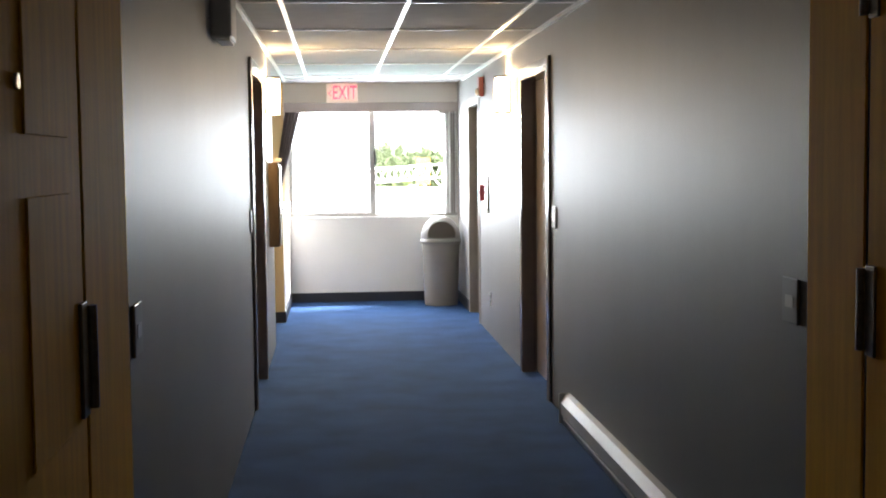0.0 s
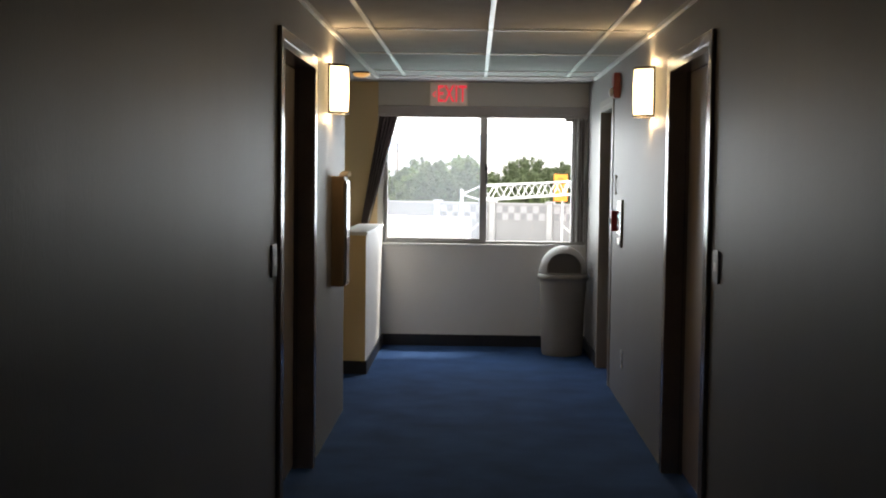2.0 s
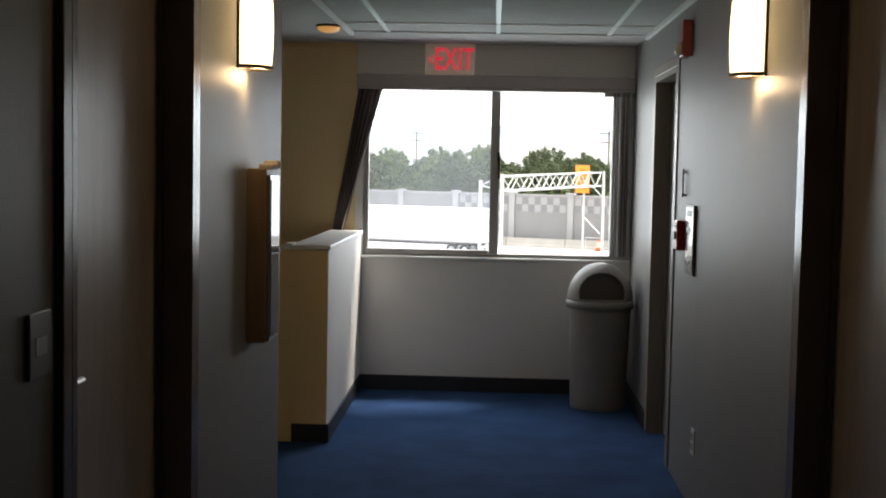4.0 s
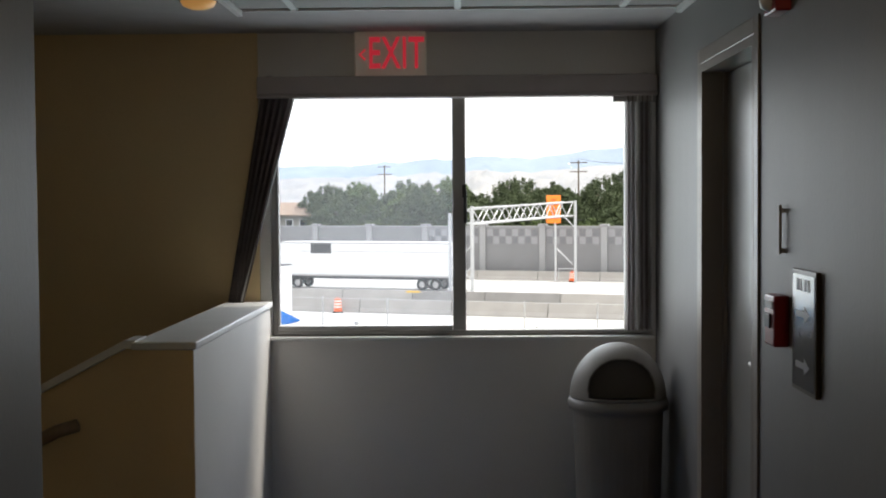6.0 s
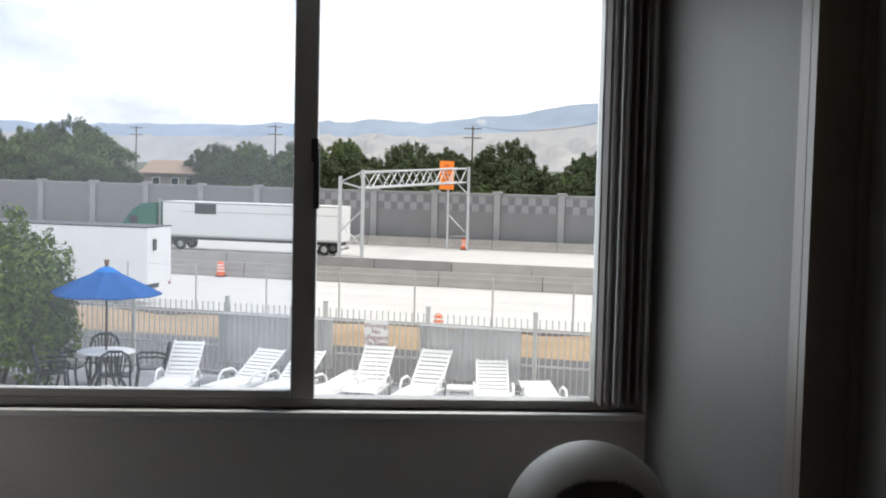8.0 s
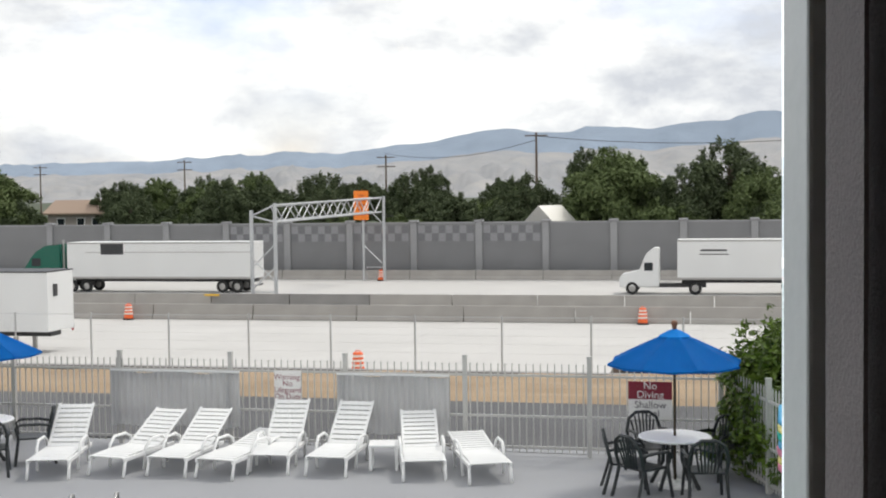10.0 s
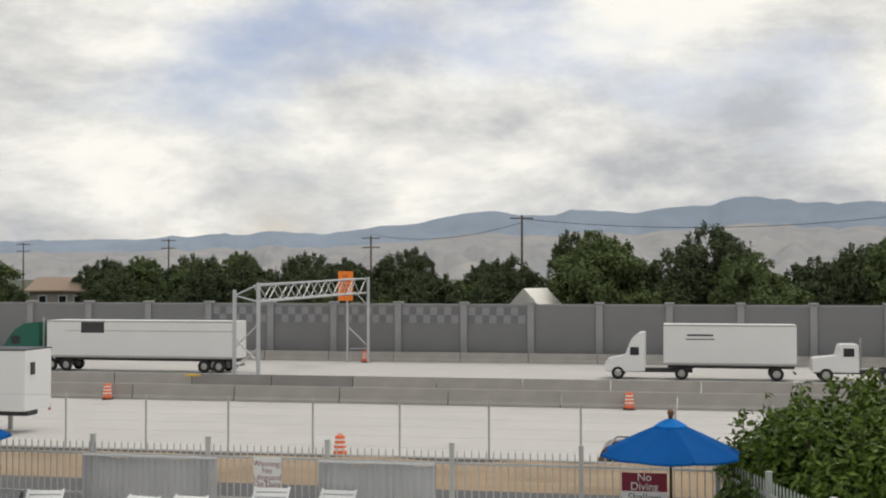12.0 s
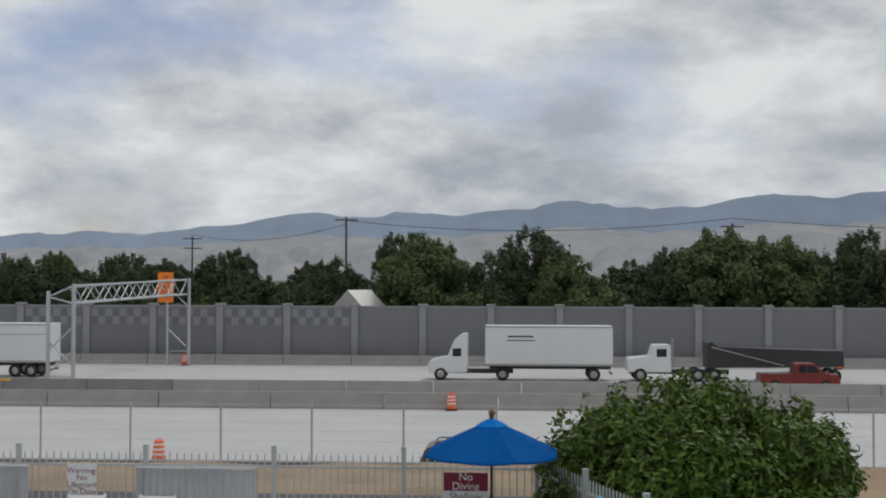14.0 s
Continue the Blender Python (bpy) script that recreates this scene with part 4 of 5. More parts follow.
def patio_set(x, y, chairs, first=None):
    t = thing("patio_table", "round white resin patio table under the umbrella", "table", pose(x, y, DZ), "patio tables")
    part("tabletop", lathe([(0, 0.70), (0.50, 0.70), (0.52, 0.71), (0.52, 0.725), (0.50, 0.735), (0, 0.735)], 36), RESINW, t)
    for a in range(4):
        c, s = math.cos(a * math.pi / 2 + 0.7), math.sin(a * math.pi / 2 + 0.7)
        part("leg", tube([(0.18 * c, 0.18 * s, 0.70), (0.2 * c, 0.2 * s, 0.35), (0.40 * c, 0.40 * s, 0)], 0.03, 6), RESING, t)
    u = thing("patio_umbrella", "open blue canvas umbrella with a wooden finial", "umbrella", pose(x, y, DZ), "blue umbrellas")
    part("pole", rod((0, 0, 0.02), (0, 0, 2.22), 0.02), BRONZE, u)
    part("base", lathe([(0, 0), (0.24, 0), (0.24, 0.04), (0.08, 0.1), (0, 0.1)], 24), RESINW, u)
    bm = bmesh.new()
    rings = []
    for r, z in ((0.10, 2.215), (0.45, 2.06), (0.78, 1.905), (0.99, 1.80), (0.99, 1.77)):
        ring = []
        for i in range(32):
            k, f = divmod(i, 4)
            p, q = (Vector((math.cos(math.pi * n / 4), math.sin(math.pi * n / 4), 0)) for n in (k, k + 1))
            v = p.lerp(q, f / 4) * r * (1 - 0.02 * math.sin(math.pi * f / 4))
            ring.append(bm.verts.new((v.x, v.y, z - 0.03 * r * math.sin(math.pi * f / 4))))
        rings.append(ring)
    for a, b in zip(rings, rings[1:]):
        for i in range(32):
            bm.faces.new((a[i], a[(i + 1) % 32], b[(i + 1) % 32], b[i]))
    bmesh.ops.solidify(bm, geom=bm.faces[:], thickness=0.003)
    can = part("canopy", bm, BLUE, u)
    part("vent", lathe([(0.0, 2.28), (0.1, 2.245), (0.23, 2.175), (0.235, 2.155)], 8), BLUE, can, "raised vent cap")
    part("finial", lathe([(0, 2.40), (0.035, 2.385), (0.052, 2.35), (0.035, 2.31), (0.03, 2.26), (0, 2.26)], 14), material("finial_wood", (0.20, 0.08, 0.04), 0.5), u, "turned wooden finial", True)
    for i in range(8):
        a = math.pi * i / 4
        part("rib", rod((0.04 * math.cos(a), 0.04 * math.sin(a), 2.19), (0.96 * math.cos(a), 0.96 * math.sin(a), 1.795), 0.008, n=5), WOOD, u)
    for dx, dy, rz in chairs:
        m = pose(x + dx, y + dy, DZ, 0, 0, rz)
        if first is None:
            first = patio_chair()
            first.matrix_world = m
        else:
            copy_thing(first, m)
    return first


ch = patio_set(5.99, 29.95, [(-0.75, -0.1, 78), (-0.62, -0.5, 115), (0.15, -0.85, 170), (-0.1, 0.85, 5), (0.78, 0.45, -60)])
patio_set(-4.35, 33.4, [(-0.7, 0.1, 80), (-0.2, 0.85, 10), (0.3, -0.75, 190), (0.8, 0.1, -80), (-0.85, -0.5, 110)], ch)


# ---- foliage ----
def leaf_cloud(name, lobes, count, size, mat, seed, shell=0.55, up=0.3):
    """Many small leaf blades spread through overlapping lobes, joined into one crown."""
    rs = np.random.RandomState(seed)
    vol = np.array([l[3] * l[4] * l[5] for l in lobes]) ** 0.75
    pick = rs.choice(len(lobes), count, p=vol / vol.sum())
    L = np.array(lobes)[pick]
    d = rs.normal(size=(count, 3))
    d /= np.linalg.norm(d, axis=1)[:, None]
    r = shell + (1 - shell) * rs.rand(count) ** 0.6
    r *= 1 + 0.10 * rs.normal(size=count)
    c = L[:, :3] + d * r[:, None] * L[:, 3:6]
    n = d + rs.normal(size=(count, 3)) * 0.7
    n[:, 2] += up
    n /= np.linalg.norm(n, axis=1)[:, None]
    t = np.cross(n, rs.normal(size=(count, 3)))
    t /= np.linalg.norm(t, axis=1)[:, None]
    b = np.cross(n, t)
    s = size * (0.6 + 0.8 * rs.rand(count))[:, None]
    co = np.stack([c + t * s, c + b * s * 0.42 + n * s * 0.12, c - t * s, c - b * s * 0.42 + n * s * 0.12], 1).reshape(-1, 3)
    me = bpy.data.meshes.new(name)
    me.from_pydata(co.tolist(), [], np.arange(4 * count).reshape(-1, 4).tolist())
    me.materials.append(mat)
    return new(name, me)


def shrub(x, y, rx, ry, h, count, seed, label):
    rs = random.Random(seed)
    t = thing("shrub", label, "shrub", pose(x, y, DZ))
    lobes = []
    for k in range(110):
        a, u = rs.random() * 6.283, rs.random()
        e = math.asin(u)
        q = 0.72 + 0.16 * rs.random()
        lobes.append((rx * q * math.cos(e) * math.cos(a), ry * q * math.cos(e) * math.sin(a), h * (0.12 + 0.74 * math.sin(e) * (0.94 + 0.1 * rs.random())), rx * 0.15, ry * 0.17, h * 0.10))
    for k in range(30):
        a, f = rs.random() * 6.283, rs.random()
        lobes.append((rx * 0.62 * math.cos(a), ry * 0.62 * math.sin(a), h * (0.15 + 0.5 * f), rx * 0.25, ry * 0.25, h * 0.2))
    for k in range(60):
        a, f = rs.random() * 6.283, math.sqrt(rs.random()) * 0.85
        lobes.append((rx * f * math.cos(a), ry * f * math.sin(a), h * (0.98 - 0.42 * f * f), 0.10, 0.10, 0.17))
    cr = leaf_cloud("crown", lobes, count, 0.062, LEAF, seed, 0.55, 0.5)
    cr.parent = t
    for k in range(7):
        a = k * 0.9
        part("stem", tube([(0.15 * math.cos(a), 0.15 * math.sin(a), 0), (0.3 * rx * math.cos(a), 0.3 * ry * math.sin(a), h * 0.35), (0.6 * rx * math.cos(a), 0.6 * ry * math.sin(a), h * 0.72)], 0.03, 5), BARK, t)
    return t


shrub(9.3, 30.3, 2.8, 2.4, 2.78, 62000, 11, "large rounded green shrub behind the side fence")
shrub(-6.5, 34.0, 1.75, 1.6, 3.3, 22000, 12, "tall light green shrub beside the patio table")


def tree(seed, h, spread, mat, tall=False):
    rs = random.Random(seed)
    t = thing("tree", "broad green tree behind the noise wall" if not tall else "tall dark green tree behind the noise wall", "tree", None, "trees behind the wall")
    part("trunk", tube([(0, 0, 0), (0.1, 0.05, h * 0.25), (0.0, 0.1, h * 0.5), (0.15, 0, h * 0.8)], 0.28, 7), BARK, t)
    lobes = []
    for k in range(24):
        a, f = rs.random() * 6.283, math.sqrt(rs.random())
        z = h * (0.30 + 0.60 * rs.random() * (1 - 0.45 * f))
        q = 0.6 + 0.7 * rs.random()
        lobes.append((spread * 0.75 * f * math.cos(a), spread * 0.75 * f * math.sin(a), z, spread * 0.30 * q, spread * 0.30 * q, h * (0.13 if tall else 0.11) * q))
    for k in range(16):
        a, f = rs.random() * 6.283, math.sqrt(rs.random()) * 0.8
        lobes.append((spread * f * math.cos(a), spread * f * math.sin(a), h * (0.95 - 0.3 * f), spread * 0.19, spread * 0.19, h * 0.055))
    # loose sprays that break the outline
    for k in range(34):
        a, u = rs.random() * 6.283, rs.random()
        q = math.sqrt(1 - u * u)
        lobes.append((spread * 0.92 * q * math.cos(a), spread * 0.92 * q * math.sin(a), h * (0.38 + 0.60 * u), spread * 0.08, spread * 0.08, h * (0.075 if tall else 0.05)))
    for k in range(5):
        l = lobes[k]
        part("limb", rod((0, 0, h * 0.35), l[:3], 0.12, 0.04, 5), BARK, t)
    cr = leaf_cloud("crown", lobes, 20000, 0.19, mat, seed, 0.25, 0.4)
    cr.parent = t
    return t


kinds = [tree(21, 10.5, 4.6, TREEA), tree(22, 9.0, 4.2, TREEB), tree(23, 12.0, 4.4, TREEB, True), tree(24, 8.0, 5.0, TREEA)]
rt = random.Random(31)
used = set()


def plant(kind, s, d, scale, rz):
    if -69.5 < s < -59 and d < 141:
        scale *= 0.6  # low growth in front of the house
    m = fw(s, d, FZ - 0.25, rz) @ Matrix.Scale(scale, 4)
    if kind not in used:
        used.add(kind)
        kinds[kind].matrix_world = m
        return
    # the copy keeps its size in its own matrix
    o = copy_thing(kinds[kind], fw(s, d, FZ - 0.25, rz))
    o.scale = (scale, scale, scale * (0.92 + 0.16 * rt.random()))


# (kind, along, away, size): the clumps that stand out
for k, s, d, z in ((0, -8.5, 122, 1.1), (2, 2.5, 126, 1.02), (0, 5.5, 121, 0.88), (3, 7.5, 119, 0.9), (1, 12.0, 124, 1.0), (2, 16.5, 128, 0.82), (0, 20.0, 122, 1.1), (0, 25.5, 123, 1.15),
                   (2, 33.5, 122, 1.0), (1, 38.0, 122, 1.05), (0, 44.0, 123, 1.1), (3, -4.0, 120, 0.85), (1, -11.0, 126, 0.85), (1, -24.5, 124, 0.78), (3, -30.0, 125, 0.72), (2, -40.5, 128, 0.80),
                   (1, -45.0, 125, 0.95), (0, -51.0, 126, 0.9), (2, -53.5, 128, 0.74), (3, -60.5, 124, 0.86), (3, -66.0, 126, 0.80), (1, -74.0, 150, 0.98), (0, -84.0, 128, 0.98), (1, -90.0, 128, 1.0), (2, -95.0, 126, 0.9), (1, -18.5, 124, 0.75), (2, -33.5, 140, 0.78), (1, -20.5, 128, 0.7)):
    plant(k, s, d, z * 1.07, rt.random() * 360)
for i in range(58):
    s = -118 + 190 * i / 57 + rt.uniform(-1, 1)
    plant(rt.randrange(4), s, rt.uniform(125 if -19 < s < -9 else 117, 133), rt.uniform(0.62, 0.86), rt.random() * 360)
for i in range(34):
    s = -150 + 250 * i / 33 + rt.uniform(-2, 2)
    plant(rt.randrange(4), s, rt.uniform(140, 165), rt.uniform(0.72, 0.90), rt.random() * 360)
for i in range(26):
    s = -260 + 420 * i / 25 + rt.uniform(-4, 4)
    plant(rt.randrange(4), s, rt.uniform(200, 300), rt.uniform(1.1, 1.4), rt.random() * 360)

for k, s, d, z in ((0, -74.5, 121, 1.12), (2, -78.0, 124, 1.0), (0, -82.0, 121, 1.15)):
    plant(k, s, d, z, rt.random() * 360)

# ---- hills ----
def ridge_height(az):
    pts = ((-60, 1.3), (-11, 1.48), (-6, 1.58), (-1, 1.85), (1.5, 1.98), (3, 1.86), (6, 2.24), (10.7, 2.9), (13, 2.66), (14.6, 2.96), (16.9, 2.82), (20.1, 3.1), (22.1, 3.48), (24.8, 3.17), (27.6, 3.15), (31.1, 3.7), (33.7, 3.54), (36, 3.75), (60, 3.3))
    for (a, b), (c, d) in zip(pts, pts[1:]):
        if a <= az <= c:
            f = (az - a) / (c - a)
            f = f * f * (3 - 2 * f)
            return b + (d - b) * f
    return 1.3


def hills(name, dist, depth, factor, mat, label, rough):
    bm = bmesh.new()
    noise.seed_set(5)
    cols, rows_n = 360, 16
    g = []
    for i in range(cols + 1):
        az = -60 + 120 * i / cols
        top = math.tan(radians(ridge_height(az) * factor)) * dist + rough * noise.noise((az * 0.9, 0, 0)) + rough * 0.5 * noise.noise((az * 2.6, 3, 0)) + rough * 0.25 * noise.noise((az * 7.0, 5, 0))
        col = []
        for j in range(rows_n + 1):
            f = j / rows_n
            dd = dist - depth * (1 - f)
            z = (top + 8) * f ** 1.25 + 34 * math.sin(math.pi * f) * noise.noise((az * 0.8, f * 6, 9)) + 22 * math.sin(math.pi * f) * noise.noise((az * 2.5, f * 9, 2))
            col.append(bm.verts.new((dd * math.sin(radians(az)), 13 + dd * math.cos(radians(az)), -8 + z)))
        g.append(col)
    for i in range(cols):
        for j in range(rows_n):
            bm.faces.new((g[i][j], g[i + 1][j], g[i + 1][j + 1], g[i][j + 1]))
    ob = structure(name, bm, mat, label, "hills")
    for p in ob.data.polygons:
        p.use_smooth = True


# both ridges carry the haze in their colour, the farther one bluer
hills("backdrop_far_hills", 4500, 700, 1.0, HILLFAR, "haze-tinted blue mountain ridge on the horizon", 9)
hills("backdrop_near_hills", 3600, 1500, 0.66, HILL, "pale haze-tinted grey-brown foothills", 10)


# ---- highway ----
def barrier_profile(h, w):
    return [(-w, 0), (w, 0), (w, 0.08), (w * 0.55, 0.33), (w * 0.3, h), (-w * 0.3, h), (-w * 0.55, 0.33), (-w, 0.08)]


def barrier_row(d, s_first, length, count, h, w, mats, label, group):
    meshes = {}
    for k in range(count):
        mat = mats(k)
        m = fw(s_first + k * length, d, FZ)
        if mat.name not in meshes:
            ob = finish(prism(barrier_profile(h, w), 0.03, length - 0.03, "x"), "concrete_barrier", mat)
            meshes[mat.name] = ob.data
        else:
            ob = new("concrete_barrier", meshes[mat.name])
        ob.matrix_world = m
        tagged(ob, label, "barrier", group)


barrier_row(73.9, -34.3 - 6.715 * 9, 6.715, 22, 0.95, 0.3, lambda k: JERSEY, "weathered concrete jersey barrier on the highway", "near barriers")
barrier_row(81.5, -33.5 - 5.7 * 12, 5.7, 28, 1.0, 0.3, lambda k: JERSEYD if k in (12, 13) else JERSEY, "tall grey concrete median barrier section", "median barriers")
for s in (-33.9, -45.5):
    tagged(finish(box((0, -0.02, 0), (1.1, 0.02, 0.14), 0.004), "marker_strip", YELLOWP), "yellow marker strip on the median barrier", "marker", "yellow strips").matrix_world = fw(s, 81.17, FZ + 0.86)
barrier_row(110.0, -62.4 - 6.06 * 9, 6.06, 30, 0.85, 0.28, lambda k: JERSEY, "pale concrete barrier at the foot of the noise wall", "far barriers")
# joints in the slab
bm = bmesh.new()
for d in (40, 44.0, 48, 51.7, 55.4, 59.1, 62.8, 66.5, 70.2):
    box((-150, d - 0.02, FZ), (150, d + 0.02, FZ + 0.004), bm=bm)
for k in range(60):
    s = -150 + 5 * k
    box((s - 0.012, 30, FZ), (s + 0.012, 73, FZ + 0.0035), bm=bm)
ob = structure("trim_slab_joints", bm, material("joint_sealant", (0.42, 0.41, 0.40), 0.9), "grey sealed joints in the concrete slab", "joint")
ob.matrix_world = FW

nw = thing("noise_wall", "dark grey concrete noise wall with pale posts", "wall", FW, "", "structure")
pm = cm = pp = None
WTOP = -1.05
for k in range(34):
    s = -62.41 - 6.06 * 11 + 6.064 * k
    if pm is None:
        o = part("post", box((-0.30, -0.3, 0), (0.30, 0.3, WTOP - FZ - 0.05), 0.03), NOISEP, nw)
        c = part("post_cap", box((-0.42, -0.42, WTOP - FZ - 0.05), (0.42, 0.42, WTOP - FZ + 0.16), 0.06), NOISEP, nw)
        q = part("panel", box((0.30, -0.1, 0), (5.76, 0.1, WTOP - FZ - 0.16)), NOISEW, nw)
        rail_o = part("coping", box((0.30, -0.14, WTOP - FZ - 0.16), (5.76, 0.14, WTOP - FZ - 0.03)), NOISEP, nw)
        pm, cm, pp, rm = o.data, c.data, q.data, rail_o.data
    else:
        o, c, q, rail_o = new("post", pm), new("post_cap", cm), new("panel", pp), new("coping", rm)
        for x in (o, c, q, rail_o):
            x.parent = nw
    for x in (o, c, q, rail_o):
        x.matrix_basis = pose(s, 111.5, FZ)
cms = {}
for b in range(5):
    s0 = -44.22 + 6.06 * b + 0.45
    for i in range(8):
        for j in range(2):
            mat = CHECKL if (i + j) % 2 == 0 else CHECKD
            z = WTOP - 1.05 - 0.72 * j
            if mat.name not in cms:
                o = part("check_tile", box((0.01, -0.015, 0.01), (0.635, 0.0, 0.71)), mat, nw)
                cms[mat.name] = o.data
            else:
                o = new("check_tile", cms[mat.name])
                o.parent = nw
            o.matrix_basis = pose(s0 + 0.645 * i, 111.396, z)


def barrel(s, d, z=FZ):
    t = thing("traffic_barrel", "orange and white striped traffic barrel on a black base", "traffic barrel", fw(s, d, z), "traffic barrels")
    part("base", lathe([(0, 0), (0.36, 0), (0.36, 0.06), (0.3, 0.1), (0, 0.1)], 20), TYRE, t)
    prof = [(0.29, 0.1), (0.285, 0.3), (0.265, 0.31), (0.26, 0.5), (0.245, 0.51), (0.24, 0.7), (0.225, 0.71), (0.22, 0.92), (0.18, 0.96), (0, 0.97)]
    part("body", lathe(prof, 20), BARREL, t)
    for a, b, r in ((0.36, 0.46, 0.268), (0.56, 0.66, 0.249), (0.76, 0.86, 0.23)):
        part("band", lathe([(r - 0.02, a), (r, a), (r - 0.004, b), (r - 0.02, b)], 20), BARRELW, t, "pale reflective band")
    part("handle", tube([(-0.1, 0, 0.96), (-0.08, 0, 1.04), (0.08, 0, 1.04), (0.1, 0, 0.96)], 0.02, 6), BARREL, t)
    return t


b0 = barrel(-28.3, 108.3)
for s, d in ((-57.3, 108.8), (3.67, 108.5), (27.8, 108.5), (-35.73, 73.2), (-3.44, 73.2), (-14.57, 51.6), (-66.0, 73.0)):
    copy_thing(b0, fw(s, d, FZ))

# chain-link posts along the retaining wall
cf = thing("chain_link_fence", "thin galvanised chain-link fence posts and wires on the kerb", "fence", FW)
pm = None
for k in range(26):
    s = -8.55 - 2.05 * 12 + 2.05 * k
    if pm is None:
        o = part("post", rod((0, 0, 0), (0, 0, 1.32), 0.024, n=8), GALV, cf)
        pm = o.data
    else:
        o = new("post", pm)
        o.parent = cf
    o.matrix_basis = pose(s, 27.95, DZ + 0.1)
for z in (0.02, 1.28):
    part("wire", rod((-34, 27.93, DZ + 0.1 + z), (18, 27.93, DZ + 0.1 + z), 0.006, n=4), GALV, cf)

# sign gantry lying over the median
ga = thing("sign_gantry", "galvanised truss sign gantry over the highway", "gantry", FW)
LEG = [(-31.42, 84.0), (-29.66, 84.0)]
for (s, d), z in zip(LEG, (0.5, 1.0)):
    part("column", rod((s, d, FZ), (s, d, z), 0.14, n=12), GALV, ga)
    part("base_plate", box((s - 0.35, d - 0.35, FZ), (s + 0.35, d + 0.35, FZ + 0.1)), GALV, ga)
for z in (FZ + 0.9, FZ + 1.1):
    part("brace", rod((LEG[0][0], 84, z), (LEG[1][0], 84, z + (0.0 if z < -5.2 else 1.6)), 0.05, n=6), GALV, ga)
part("brace", rod((LEG[0][0], 84, -2.9), (LEG[1][0], 84, -4.6), 0.05, n=6), GALV, ga)
part("brace", rod((LEG[0][0], 84, -3.6), (LEG[1][0], 84, -1.9), 0.05, n=6), GALV, ga)
A1 = [Vector((-28.9, 107.4, 1.2)), Vector((-28.0, 107.4, 1.2)), Vector((-28.0, 107.4, -0.05)), Vector((-28.9, 107.4, -0.05))]
A0 = [Vector((-30.0, 84, 0.75)), Vector((-29.66, 84, 0.85)), Vector((-29.66, 84, -0.35)), Vector((-30.0, 84, -0.30))]
for a, b in zip(A0, A1):
    part("chord", rod(a, b, 0.075, n=8), GALV, ga)
N = 14
for k in range(N):
    for i, j in ((0, 3), (1, 2), (0, 1), (3, 2)):
        p = A0[i].lerp(A1[i], k / N)
        q = A0[j].lerp(A1[j], (k + 1) / N)
        if k % 2:
            p, q = A0[j].lerp(A1[j], k / N), A0[i].lerp(A1[i], (k + 1) / N)
        part("web", rod(p, q, 0.045, n=5), GALV, ga)
for p in (A0[1], A0[2]):
    part("stay", rod((-31.42, 84, 0.1), p, 0.06, n=6), GALV, ga)
part("column", rod((-27.82, 107.6, FZ), (-27.82, 107.6, 1.35), 0.13, n=10), GALV, ga)
part("stay", rod((-27.82, 107.6, -1.2), (-28.9, 107.4, -0.05), 0.05, n=6), GALV, ga)

os_ = thing("road_sign", "tall orange roadwork sign on a steel post", "road sign", FW)
part("post", rod((-29.8, 107.9, FZ), (-29.8, 107.9, 1.6), 0.1, n=8), GALV, os_)
part("panel", box((-30.55, 107.5, -0.75), (-29.2, 107.6, 1.85), 0.02), ORANGE, os_)
for k, w in enumerate((0.5, 0.85, 0.9, 0.6, 0.85)):
    part("text_bar", box((-29.87 - w / 2, 107.47, 1.35 - 0.42 * k), (-29.87 + w / 2, 107.497, 1.5 - 0.42 * k)), ORANGED, os_)
part("brace", rod((-29.8, 107.9, -3.0), (-28.2, 108.1, -4.6), 0.05, n=6), GALV, os_)
part("brace", tube([(-29.6, 108.2, FZ), (-29.6, 108.2, -5.0), (-27.9, 108.2, -5.0), (-27.9, 108.2, FZ)], 0.05, 6), GALV, os_)


# ---- utility poles, houses ----
def utility_pole(s, d, top, arms):
    t = thing("utility_pole", "wooden utility pole with crossarms beyond the noise wall", "utility pole", fw(s, d, FZ - 0.3, 12), "utility poles")
    h = top - FZ + 0.3
    part("pole", rod((0, 0, 0), (0, 0, h), 0.17, 0.11), POLEWOOD, t)
    for k in range(arms):
        z = h - 0.35 - 1.3 * k
        arm = part("crossarm", box((-1.25, -0.06, z - 0.07), (1.25, 0.06, z + 0.07)), POLEWOOD, t)
        for x in (-1.1, -0.6, 0.6, 1.1):
            part("insulator", lathe([(0, z + 0.07), (0.06, z + 0.09), (0.07, z + 0.2), (0.03, z + 0.3), (0, z + 0.3)], 8), GREYPL, arm)


for s, d, top, arms in ((-17.75, 135, 8.0, 1), (-43.55, 170, 7.0, 2), (-86.6, 200, 7.7, 2), (22.7, 130, 7.1, 2), (-122, 215, 7.6, 2), (-38.5, 128, 0.9, 0)):
    utility_pole(s, d, top, arms)
wi = thing("power_lines", "thin dark power lines between the poles", "cable")
for z, s0, d0, s1_, d1_ in ((7.6, -17.75, 135, 22.7, 130), (7.6, 22.7, 130, 75, 128), (7.2, -43.55, 170, -17.75, 135), (0.4, -17.75, 134, 30, 121), (0.3, -17.75, 134, -40, 124)):
    a, b = FW @ Vector((s0, d0, z)), FW @ Vector((s1_, d1_, z))
    part("wire", tube([a.lerp(b, f) - Vector((0, 0, 1.2 * 4 * f * (1 - f))) for f in np.linspace(0, 1, 12)], 0.03, 4), DARKPL, wi)


